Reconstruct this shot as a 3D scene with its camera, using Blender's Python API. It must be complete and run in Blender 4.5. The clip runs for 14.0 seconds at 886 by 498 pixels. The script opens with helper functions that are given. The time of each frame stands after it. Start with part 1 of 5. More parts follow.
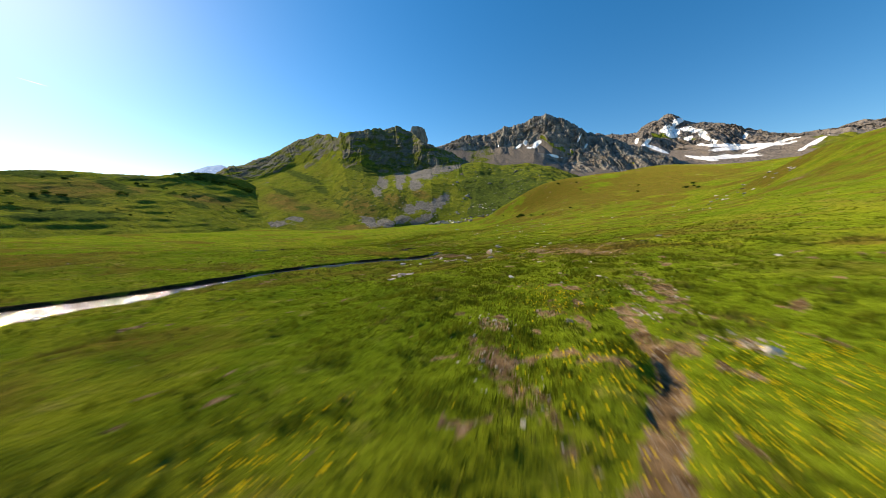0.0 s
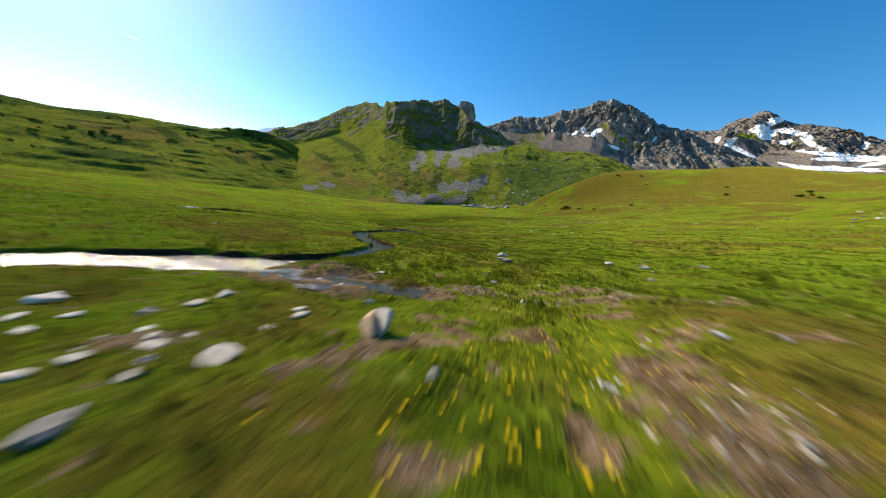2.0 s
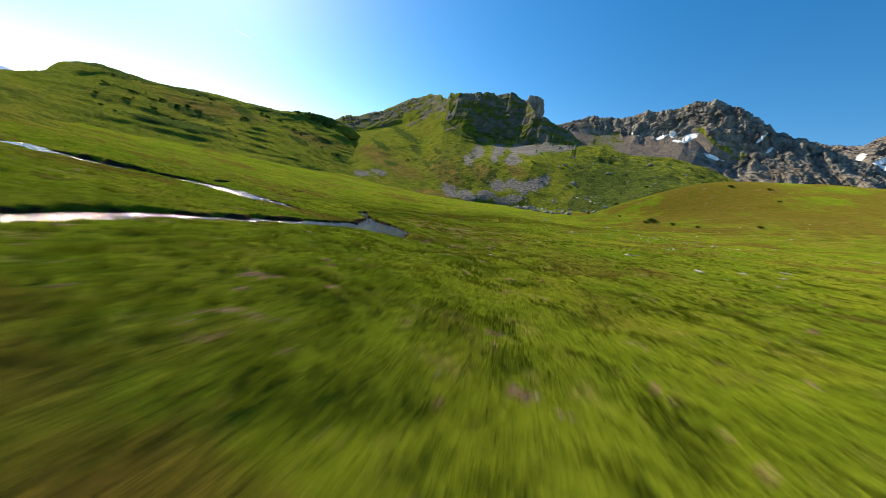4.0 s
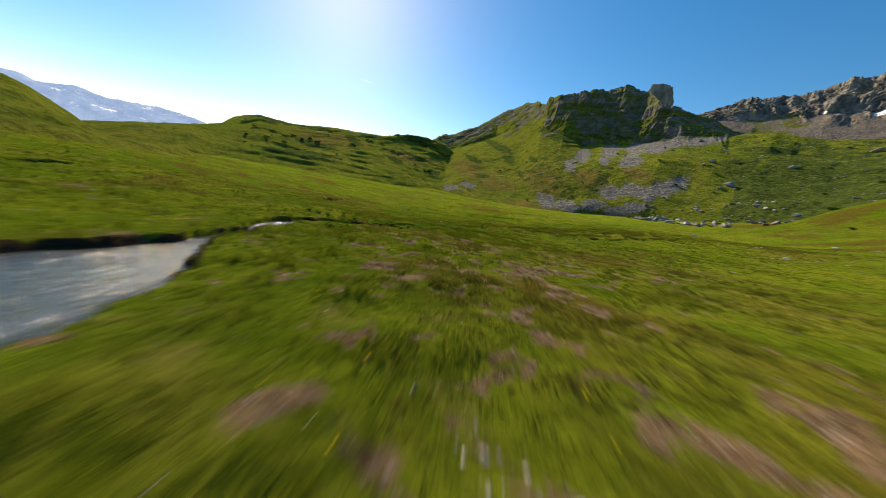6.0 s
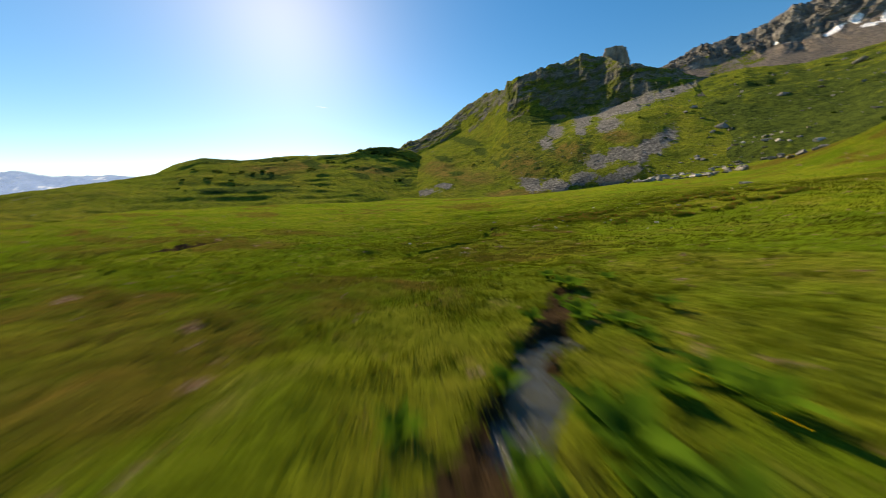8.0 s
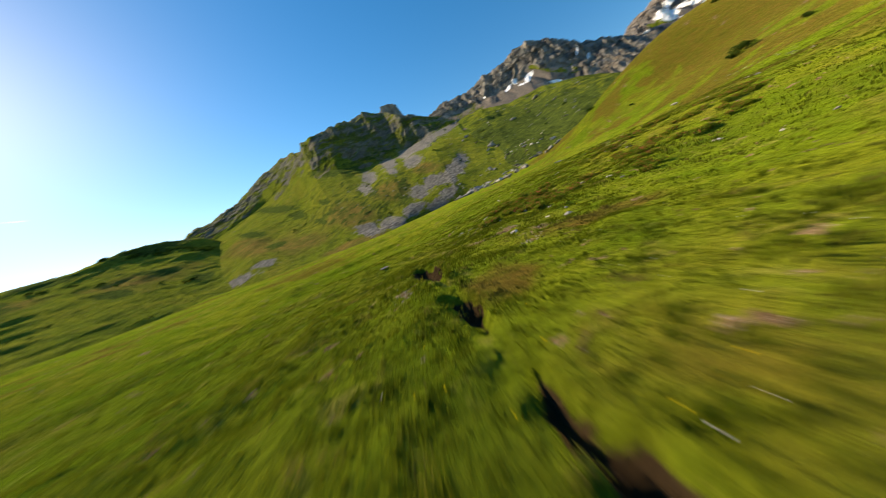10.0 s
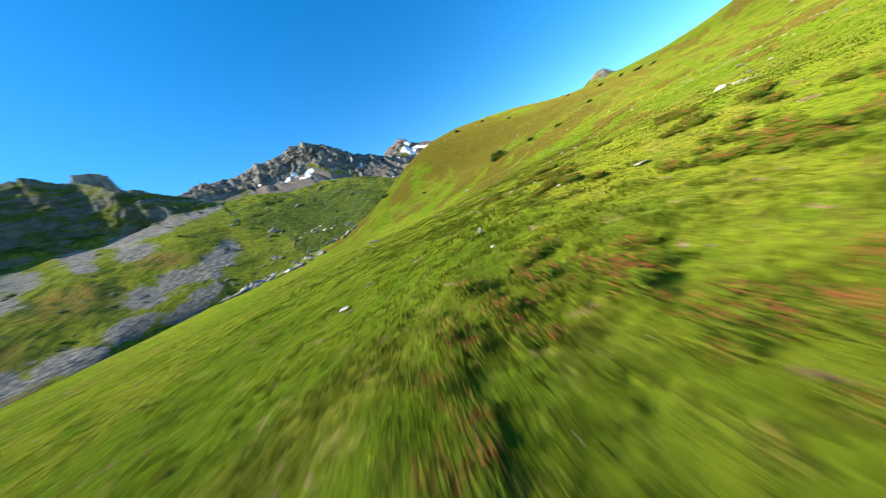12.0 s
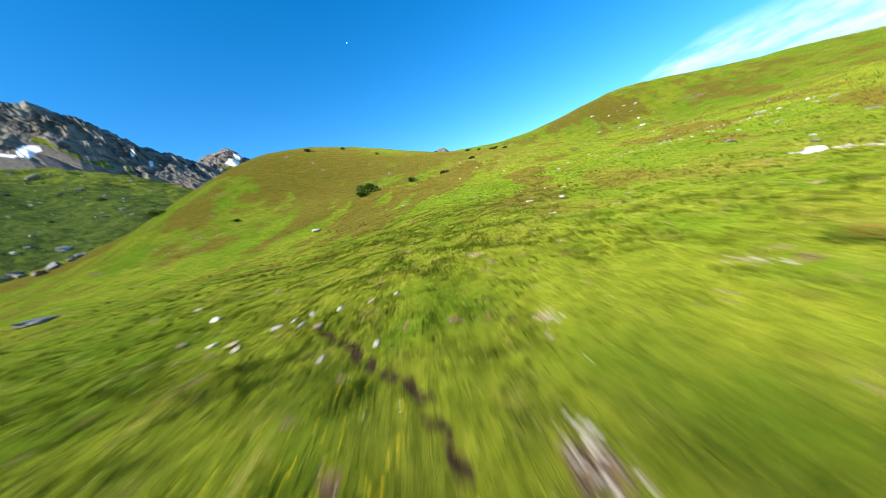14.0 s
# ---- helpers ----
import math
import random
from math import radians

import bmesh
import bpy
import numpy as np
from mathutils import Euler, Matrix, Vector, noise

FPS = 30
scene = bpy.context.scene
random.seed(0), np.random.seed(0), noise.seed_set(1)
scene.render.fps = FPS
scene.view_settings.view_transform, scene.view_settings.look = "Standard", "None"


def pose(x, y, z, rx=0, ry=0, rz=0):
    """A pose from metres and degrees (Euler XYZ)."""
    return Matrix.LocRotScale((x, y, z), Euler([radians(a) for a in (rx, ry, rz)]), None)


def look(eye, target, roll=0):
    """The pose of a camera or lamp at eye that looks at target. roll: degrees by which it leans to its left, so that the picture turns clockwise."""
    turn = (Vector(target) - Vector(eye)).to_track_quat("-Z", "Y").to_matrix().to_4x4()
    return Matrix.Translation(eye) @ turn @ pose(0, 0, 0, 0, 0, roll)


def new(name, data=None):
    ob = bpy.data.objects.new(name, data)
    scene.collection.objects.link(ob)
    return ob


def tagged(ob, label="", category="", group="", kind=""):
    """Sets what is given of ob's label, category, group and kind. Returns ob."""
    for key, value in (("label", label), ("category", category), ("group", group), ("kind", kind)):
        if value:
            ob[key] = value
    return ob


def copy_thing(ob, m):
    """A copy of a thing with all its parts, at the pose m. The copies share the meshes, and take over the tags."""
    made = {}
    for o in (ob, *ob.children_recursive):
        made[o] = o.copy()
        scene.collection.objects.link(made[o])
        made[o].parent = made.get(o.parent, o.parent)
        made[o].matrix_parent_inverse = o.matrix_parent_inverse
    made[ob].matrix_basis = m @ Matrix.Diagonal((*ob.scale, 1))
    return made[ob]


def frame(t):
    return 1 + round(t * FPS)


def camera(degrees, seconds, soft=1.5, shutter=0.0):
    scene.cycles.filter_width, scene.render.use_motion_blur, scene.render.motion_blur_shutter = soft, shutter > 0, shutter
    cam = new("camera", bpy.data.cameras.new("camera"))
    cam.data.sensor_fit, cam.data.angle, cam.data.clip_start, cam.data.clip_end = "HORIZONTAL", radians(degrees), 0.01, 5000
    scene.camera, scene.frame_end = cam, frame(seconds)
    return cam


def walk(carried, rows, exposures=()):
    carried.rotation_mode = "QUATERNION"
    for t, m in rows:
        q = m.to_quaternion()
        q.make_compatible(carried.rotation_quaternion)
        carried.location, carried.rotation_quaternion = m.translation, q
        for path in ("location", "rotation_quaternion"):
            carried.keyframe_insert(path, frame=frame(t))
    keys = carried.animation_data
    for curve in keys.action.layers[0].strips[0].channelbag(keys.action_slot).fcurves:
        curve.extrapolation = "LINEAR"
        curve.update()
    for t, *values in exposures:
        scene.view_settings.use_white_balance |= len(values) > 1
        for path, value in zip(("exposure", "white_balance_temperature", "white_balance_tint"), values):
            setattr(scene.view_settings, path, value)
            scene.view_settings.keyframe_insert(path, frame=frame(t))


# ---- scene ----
cam = camera(115.5, 14.0, 0.8, 0.55)
PATH = [
    (0, pose(-0.00, 0.00, 0.00, 84.40, 0.00, -0.00)),
    (0.5, pose(1.39, 4.43, -0.16, 83.79, -0.85, 1.26)),
    (1, pose(2.82, 9.19, -0.33, 82.80, -2.47, 3.13)),
    (1.5, pose(4.09, 14.28, -0.52, 81.60, -4.63, 5.42)),
    (2, pose(5.04, 19.29, -0.72, 80.41, -6.77, 7.93)),
    (2.5, pose(5.70, 24.35, -1.02, 79.56, -8.82, 10.48)),
    (2.7, pose(5.91, 26.42, -1.14, 79.30, -9.51, 11.50)),
    (4.8, pose(5.12, 51.84, -2.65, 77.79, -11.97, 26.58)),
    (5, pose(4.42, 54.10, -2.85, 77.71, -11.71, 28.93)),
    (5.5, pose(2.49, 59.89, -3.45, 77.65, -10.64, 34.71)),
    (6, pose(0.05, 65.20, -3.82, 77.59, -9.46, 38.46)),
    (6.5, pose(-2.90, 70.40, -4.14, 77.70, -7.79, 40.56)),
    (7, pose(-6.07, 75.49, -4.40, 78.14, -4.65, 41.15)),
    (7.2, pose(-7.38, 77.55, -4.48, 78.28, -3.29, 40.84)),
    (9.3, pose(-24.03, 99.04, -7.49, 81.04, 15.70, 14.21)),
    (9.5, pose(-25.02, 101.34, -7.62, 81.52, 17.08, 10.32)),
    (10, pose(-26.83, 107.14, -7.84, 82.78, 20.08, -0.03)),
    (10.5, pose(-27.74, 113.01, -7.93, 83.88, 22.33, -11.94)),
    (11, pose(-27.66, 119.13, -7.70, 84.04, 23.08, -23.39)),
    (11.5, pose(-26.22, 124.92, -7.38, 83.95, 22.98, -33.52)),
    (12, pose(-23.79, 130.55, -6.87, 83.96, 22.84, -43.86)),
    (12.5, pose(-20.21, 135.64, -6.35, 84.05, 22.39, -54.12)),
    (13, pose(-15.73, 140.15, -5.64, 83.68, 21.34, -63.84)),
    (13.5, pose(-10.51, 143.96, -4.92, 83.01, 18.50, -71.10)),
    (14, pose(-4.70, 146.93, -4.28, 82.53, 13.27, -75.97)),
]
walk(cam, PATH, [(0, 0.72, 8500, 13), (2.5, 0.8, 7600, 9), (5, 0.65, 8500, 12), (7, 0.52, 9200, 13), (9.5, 0.72, 9600, 13), (11, 1.1, 7600, 8), (12.5, 1.32, 6950, 6), (14, 1.12, 6600, 6)])

# ---- daylight ----
SUN_AZ, SUN_EL = 60.0, 30.0        # degrees to the left of +y, and up


def toward(az, el):
    a, e = radians(az), radians(el)
    return Vector((-math.sin(a) * math.cos(e), math.cos(a) * math.cos(e), math.sin(e)))


world = bpy.data.worlds.new("sky")
scene.world = world
world.use_nodes = True
wt = world.node_tree
sky = wt.nodes.new("ShaderNodeTexSky")
sky.sky_type, sky.sun_disc = "NISHITA", False
sky.sun_elevation, sky.sun_rotation = radians(SUN_EL), radians(-SUN_AZ)
sky.altitude, sky.air_density, sky.dust_density, sky.ozone_density = 1500, 1.2, 0.6, 4.0
wt.nodes["Background"].inputs["Strength"].default_value = 0.125
deep = wt.nodes.new("ShaderNodeHueSaturation")        # the clear, deep blue of mountain air
deep.inputs["Hue"].default_value, deep.inputs["Saturation"].default_value = 0.501, 1.35
wt.links.new(sky.outputs[0], deep.inputs["Color"])
wt.links.new(deep.outputs[0], wt.nodes["Background"].inputs["Color"])
sun_data = bpy.data.lights.new("sun", "SUN")
sun_data.energy, sun_data.angle, sun_data.color = 5.0, radians(0.53), (1.0, 0.92, 0.78)
sun = new("sun", sun_data)
sun.matrix_world = look((0, 0, 300), Vector((0, 0, 300)) - toward(SUN_AZ, SUN_EL))


# ---- materials ----
class Nodes:
    """Short ways to add shader nodes."""

    def __init__(self, name, diffuse=0.0):
        self.mat = bpy.data.materials.new(name)
        self.mat.use_nodes = True
        self.tree = self.mat.node_tree
        self.bsdf = self.tree.nodes["Principled BSDF"]
        self.out = self.tree.nodes["Material Output"]
        self.bsdf.inputs["Specular IOR Level"].default_value = 0.0
        self.bsdf.inputs["Diffuse Roughness"].default_value = diffuse

    def add(self, kind, **values):
        n = self.tree.nodes.new(kind)
        for key, v in values.items():
            setattr(n, key, v)
        return n

    def link(self, a, b):
        self.tree.links.new(a, b)

    def place(self):
        return self.add("ShaderNodeNewGeometry").outputs["Position"]

    def noise(self, scale, detail=4.0, rough=0.55, at=None, stretch=None):
        n = self.add("ShaderNodeTexNoise")
        n.inputs["Scale"].default_value, n.inputs["Detail"].default_value, n.inputs["Roughness"].default_value = scale, detail, rough
        src = at or self.place()
        if stretch:
            m = self.add("ShaderNodeMapping")
            m.inputs["Scale"].default_value = stretch
            self.link(src, m.inputs["Vector"])
            src = m.outputs[0]
        self.link(src, n.inputs["Vector"])
        return n.outputs["Fac"]

    def cells(self, scale, feature="F1", at=None):
        n = self.add("ShaderNodeTexVoronoi", feature=feature)
        n.inputs["Scale"].default_value = scale
        self.link(at or self.place(), n.inputs["Vector"])
        return n

    def mask(self, name):
        return self.add("ShaderNodeAttribute", attribute_name=name).outputs["Fac"]

    def span(self, v, a, b, lo=0.0, hi=1.0):
        n = self.add("ShaderNodeMapRange", interpolation_type="SMOOTHSTEP")
        for k, w in zip(("From Min", "From Max", "To Min", "To Max"), (a, b, lo, hi)):
            n.inputs[k].default_value = w
        self.link(v, n.inputs["Value"])
        return n.outputs[0]

    def math(self, op, a, b):
        n = self.add("ShaderNodeMath", operation=op)
        for k, v in enumerate((a, b)):
            if isinstance(v, (int, float)):
                n.inputs[k].default_value = v
            else:
                self.link(v, n.inputs[k])
        return n.outputs[0]

    def mix(self, fac, a, b):
        n = self.add("ShaderNodeMix", data_type="RGBA")
        for k, v in ((0, fac), (6, a), (7, b)):
            if isinstance(v, (int, float)):
                n.inputs[k].default_value = v
            elif isinstance(v, tuple):
                n.inputs[k].default_value = (*v, 1.0)
            else:
                self.link(v, n.inputs[k])
        return n.outputs[2]

    def finish(self, colour, rough=0.9, bump=None, distance=0.05, strength=0.6):
        self.link(colour, self.bsdf.inputs["Base Color"])
        if isinstance(rough, (int, float)):
            self.bsdf.inputs["Roughness"].default_value = rough
        else:
            self.link(rough, self.bsdf.inputs["Roughness"])
        if bump is not None:
            b = self.add("ShaderNodeBump")
            b.inputs["Strength"].default_value, b.inputs["Distance"].default_value = strength, distance
            self.link(bump, b.inputs["Height"])
            self.link(b.outputs[0], self.bsdf.inputs["Normal"])
        return self.mat


def downy(n, colour, weight, deep):
    """For standing blades: the shade between stalks is put in as a darker colour, with sheen in their own bright colour
    at a slant. Returns the deep colour.
    """
    n.bsdf.inputs["Sheen Weight"].default_value, n.bsdf.inputs["Sheen Roughness"].default_value = weight, 0.45
    bright = n.add("ShaderNodeVectorMath", operation="SCALE")
    n.link(colour, bright.inputs[0])
    bright.inputs["Scale"].default_value = 3.2
    n.link(bright.outputs[0], n.bsdf.inputs["Sheen Tint"])
    low = n.add("ShaderNodeVectorMath", operation="SCALE")
    n.link(colour, low.inputs[0])
    low.inputs["Scale"].default_value = deep
    return low.outputs[0]


def turf(n, k=1.0):
    """Alpine grass: greens that shift to olive over metres and tens of metres, with dry straw and darker clumps in it,
    and shade between clumps painted as dark flecks.
    """
    c = n.mix(n.span(n.noise(0.05 * k, 5), 0.35, 0.65), (0.125, 0.190, 0.013), (0.205, 0.225, 0.020))
    c = n.mix(n.span(n.noise(0.021 * k, 6, 0.6), 0.50, 0.66, 0, 0.7), c, (0.190, 0.165, 0.028))
    c = n.mix(n.span(n.noise(0.31 * k, 5), 0.45, 0.7), c, (0.095, 0.158, 0.011))
    c = n.mix(n.span(n.noise(0.17 * k, 6, 0.65), 0.52, 0.68, 0, 0.55), c, (0.200, 0.160, 0.030))
    c = n.mix(n.span(n.noise(0.9 * k, 5, 0.65), 0.56, 0.75, 0, 0.65), c, (0.31, 0.245, 0.075))
    c = n.mix(n.span(n.noise(2.1 * k, 6, 0.7), 0.50, 0.62, 0, 0.45), c, (0.060, 0.095, 0.007))
    c = n.mix(n.span(n.noise(7.0 * k, 5, 0.7), 0.46, 0.62, 0, 0.5), c, (0.050, 0.078, 0.005))
    c = n.mix(n.span(n.noise(1.2 * k, 6, 0.75), 0.54, 0.62, 0, 0.35), c, (0.050, 0.078, 0.008))
    return n.mix(n.span(n.noise(11.0 * k, 4, 0.7), 0.58, 0.70, 0, 0.5), c, (0.24, 0.235, 0.04))


def sharp(n, name, scale, lo=0.35, hi=0.6, weight=0.7):
    """A mask with a ragged edge."""
    v = n.math("ADD", n.mask(name), n.math("MULTIPLY", n.math("SUBTRACT", n.noise(scale, 6, 0.65), 0.5), weight))
    return n.span(v, lo, hi)


def meadow_material():
    n = Nodes("meadow", 0.5)
    c = turf(n)
    heath = n.mix(n.span(n.noise(0.6, 5), 0.35, 0.65), (0.150, 0.092, 0.021), (0.122, 0.108, 0.016))
    heath = n.mix(n.span(n.noise(1.7, 6, 0.7), 0.48, 0.6, 0, 0.75), heath, (0.070, 0.080, 0.011))
    heath = n.mix(n.span(n.noise(0.35, 6, 0.75), 0.46, 0.60, 0, 0.5), heath, (0.085, 0.080, 0.014))
    c = n.mix(n.span(n.noise(0.16, 7, 0.75), 0.50, 0.62, 0, 0.45), c, (0.060, 0.088, 0.010))
    c = n.mix(n.math("MULTIPLY", sharp(n, "heath", 0.25, 0.26, 0.80, 1.7), 0.9), c, heath)
    earth = n.mix(n.span(n.noise(3.0, 6, 0.7), 0.35, 0.65), (0.078, 0.048, 0.024), (0.27, 0.178, 0.098))
    earth = n.mix(n.span(n.noise(13.0, 4, 0.7), 0.58, 0.64, 0, 0.8), earth, (0.42, 0.38, 0.33))
    torn = n.math("ADD", n.math("MULTIPLY", n.noise(1.1, 4, 0.6), 1.0), n.math("MULTIPLY", n.noise(4.5, 5, 0.7), 1.3))
    c = n.mix(n.span(n.math("ADD", n.mask("earth"), n.math("SUBTRACT", torn, 1.15)), 0.50, 0.64), c, earth)
    mud = n.mix(n.noise(4.0, 4), (0.030, 0.020, 0.011), (0.075, 0.050, 0.028))
    c = n.mix(sharp(n, "bank", 1.1, 0.4, 0.55, 0.5), c, mud)
    h = n.math("ADD", n.noise(2.6, 6, 0.7), n.math("MULTIPLY", n.noise(0.55, 4, 0.6), 2.2))
    return n.finish(downy(n, c, 0.52, 0.62), 0.95, h, 0.18, 1.0)


def mountain_material(name, rock_a, rock_b, scree_a, scree_b, size=1.0, ledges=0.0):
    n = Nodes(name)
    c = n.mix(0.3, turf(n, 0.35), (0.150, 0.140, 0.032))
    c = n.mix(n.span(n.noise(0.45, 6, 0.75), 0.49, 0.57, 0, 0.7), c, (0.048, 0.066, 0.012))
    c = n.mix(n.span(n.noise(0.09, 6, 0.7), 0.47, 0.60, 0, 0.65), c, (0.055, 0.082, 0.014))
    c = n.mix(n.span(n.noise(0.8, 5, 0.8), 0.56, 0.66, 0, 0.7), c, (0.21, 0.20, 0.045))
    c = n.mix(n.span(n.noise(1.3, 4, 0.8), 0.63, 0.68, 0, 0.8), c, (0.30, 0.29, 0.26))
    grass = c
    heath = n.mix(n.span(n.noise(0.08, 6, 0.7), 0.4, 0.6), (0.175, 0.125, 0.036), (0.110, 0.110, 0.026))
    heath = n.mix(n.span(n.noise(0.5, 6, 0.75), 0.5, 0.6, 0, 0.7), heath, (0.040, 0.046, 0.010))
    c = n.mix(sharp(n, "heath", 0.03, 0.4, 0.75, 0.9), c, heath)
    c = n.mix(sharp(n, "bush", 0.12, 0.42, 0.56, 1.3), c, n.mix(n.span(n.noise(0.4, 5, 0.7), 0.42, 0.6), (0.032, 0.050, 0.014), (0.070, 0.098, 0.020)))
    cell = n.cells(0.55 * size)
    scree = n.mix(cell.outputs["Color"], scree_a, scree_b)
    # gaps between the stones: their shade put into the scree colour
    scree = n.mix(n.span(cell.outputs["Distance"], 0.35, 0.75, 0, 0.75), scree, (0.05, 0.05, 0.05))
    scree = n.mix(n.span(n.noise(0.04 * size, 4), 0.4, 0.65, 0, 0.5), scree, scree_a)
    torn = n.math("ADD", n.math("MULTIPLY", n.noise(0.035 * size, 5, 0.6), 1.1), n.math("MULTIPLY", n.noise(0.22 * size, 6, 0.75), 1.5))
    c = n.mix(n.span(n.math("ADD", n.mask("scree"), n.math("SUBTRACT", torn, 1.3)), 0.48, 0.60), c, scree)
    tilt = n.noise(0.05 * size, 8, 0.72, stretch=(1, 1, 0.45))
    rock = n.mix(n.span(tilt, 0.36, 0.64), rock_a, rock_b)
    rock = n.mix(n.span(n.noise(0.25 * size, 6, 0.7), 0.5, 0.68, 0, 0.6), rock, (0.05, 0.048, 0.045))
    rock = n.mix(n.span(n.noise(0.02 * size, 4), 0.55, 0.7, 0, 0.35), rock, (0.26, 0.19, 0.13))
    if ledges:
        rock = n.mix(n.span(n.noise(0.05, 7, 0.72, stretch=(1, 1, 1.3)), 0.44, 0.58, 0, ledges), rock, n.mix(0.45, grass, (0.040, 0.055, 0.014)))
    c = n.mix(sharp(n, "rock", 0.07 * size, 0.42, 0.56, 1.3 if ledges else 0.8), c, rock)
    c = downy(n, c, 0.36, 0.8) if ledges else c
    c = n.mix(sharp(n, "snow", 0.07 * size, 0.46, 0.52, 1.1), c, (0.86, 0.88, 0.90))
    h = n.math("ADD", n.noise(0.12 * size, 8, 0.7), n.math("MULTIPLY", n.noise(0.7 * size, 5, 0.7), 0.35))
    return n.finish(c, 0.95, h, 3.0 / size, 0.75)


MEADOW_MAT = meadow_material()
CRAG_MAT = mountain_material("crag", (0.078, 0.080, 0.070), (0.175, 0.168, 0.146), (0.135, 0.130, 0.122), (0.29, 0.28, 0.26), 1.0, 0.95)
PEAK_MAT = mountain_material("peak_rock", (0.075, 0.073, 0.070), (0.26, 0.245, 0.215), (0.17, 0.145, 0.12), (0.25, 0.215, 0.185))
HIGH_MAT = mountain_material("high_rock", (0.105, 0.100, 0.100), (0.21, 0.19, 0.175), (0.18, 0.155, 0.135), (0.26, 0.225, 0.20), 0.5)


def plain(name, a, b, scale, rough=0.85, bump=0.02, metal=0.0):
    n = Nodes(name)
    return n.finish(n.mix(n.span(n.noise(scale, 6, 0.65), 0.35, 0.65), a, b), rough, n.noise(scale * 3, 5, 0.65), bump, 0.7)


def water_material():
    n = Nodes("stream_water")
    n.bsdf.inputs["Base Color"].default_value = (0.045, 0.050, 0.045, 1)
    n.bsdf.inputs["Specular IOR Level"].default_value = 0.5
    n.bsdf.inputs["Roughness"].default_value = 0.11
    b = n.add("ShaderNodeBump")
    b.inputs["Strength"].default_value, b.inputs["Distance"].default_value = 1.0, 0.13
    n.link(n.math("ADD", n.noise(3.6, 4, 0.6), n.math("MULTIPLY", n.noise(1.1, 3, 0.5), 1.6)), b.inputs["Height"])
    n.link(b.outputs[0], n.bsdf.inputs["Normal"])
    return n.mat


WATER_MAT = water_material()


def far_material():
    """Far backdrop ranges: the pale blue haze of many kilometres of air is put into colour and glow."""
    n = Nodes("far_haze_blue")
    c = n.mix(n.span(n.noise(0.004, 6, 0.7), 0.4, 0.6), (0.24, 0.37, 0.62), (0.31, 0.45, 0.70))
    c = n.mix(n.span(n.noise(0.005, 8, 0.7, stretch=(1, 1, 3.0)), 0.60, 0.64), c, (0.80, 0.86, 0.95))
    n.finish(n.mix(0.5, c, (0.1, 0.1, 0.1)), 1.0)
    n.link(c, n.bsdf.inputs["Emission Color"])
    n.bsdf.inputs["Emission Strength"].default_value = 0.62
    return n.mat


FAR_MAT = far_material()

# ---- numeric noise and the lie of the land ----
rng = np.random.default_rng(7)
LATTICE = rng.random((256, 256))


def vnoise(x, y):
    """Smooth lattice noise, 0 to 1."""
    xi, yi = np.floor(x).astype(int), np.floor(y).astype(int)
    fx, fy = x - xi, y - yi
    fx, fy = fx * fx * fx * (fx * (fx * 6 - 15) + 10), fy * fy * fy * (fy * (fy * 6 - 15) + 10)
    a, b = LATTICE[xi % 256, yi % 256], LATTICE[(xi + 1) % 256, yi % 256]
    c, d = LATTICE[xi % 256, (yi + 1) % 256], LATTICE[(xi + 1) % 256, (yi + 1) % 256]
    return (a * (1 - fx) + b * fx) * (1 - fy) + (c * (1 - fx) + d * fx) * fy


def fbm(x, y, octaves=4, gain=0.5):
    """Layered noise, about -1 to 1."""
    total, amp, norm = 0.0, 1.0, 0.0
    for k in range(octaves):
        total = total + amp * (2 * vnoise(x * 2.03 ** k + 17.3 * k, y * 2.03 ** k - 9.1 * k) - 1)
        norm += amp
        amp *= gain
    return total / norm * 1.6


def ridged(x, y, octaves=4, gain=0.5):
    """Sharp-crested noise, 0 to 1."""
    total, amp, norm = 0.0, 1.0, 0.0
    for k in range(octaves):
        total = total + amp * (1 - np.abs(2 * vnoise(x * 2.1 ** k + 5.7 * k, y * 2.1 ** k + 3.3 * k) - 1))
        norm += amp
        amp *= gain
    return total / norm


def step(a, b, v):
    t = np.clip((v - a) / (b - a), 0, 1)
    return t * t * (3 - 2 * t)


def smax(a, b, k):
    """Rounded maximum of two heights."""
    h = np.clip(0.5 + 0.5 * (a - b) / k, 0, 1)
    return b * (1 - h) + a * h + k * h * (1 - h)


# heights of the ground on its larger forms: meadow, then the slope beside it, then the far floor
MEADOW = [(0, -60, -2.6), (-25, -40, -4.6), (40, -40, 1.0), (2.5, 0, -2.45), (3, 12, -2.5), (3.4, 19, -2.5), (6, 30, -2.85), (11, 31, -2.45),
          (17, 28, -1.7), (-10, 12, -3.7), (-22, 26, -4.0), (-40, 20, -4.6), (-2, 26, -3.6), (6.5, 41, -3.8), (4.5, 54, -4.9), (2.5, 60, -5.3), (16, 58, -3.6),
          (5, 73, -5.3), (-3, 70.5, -6.1), (-10, 58, -5.7), (-7.5, 78, -6.6), (-20, 84, -7.3), (-40, 60, -6.2), (-15, 44, -4.3)]
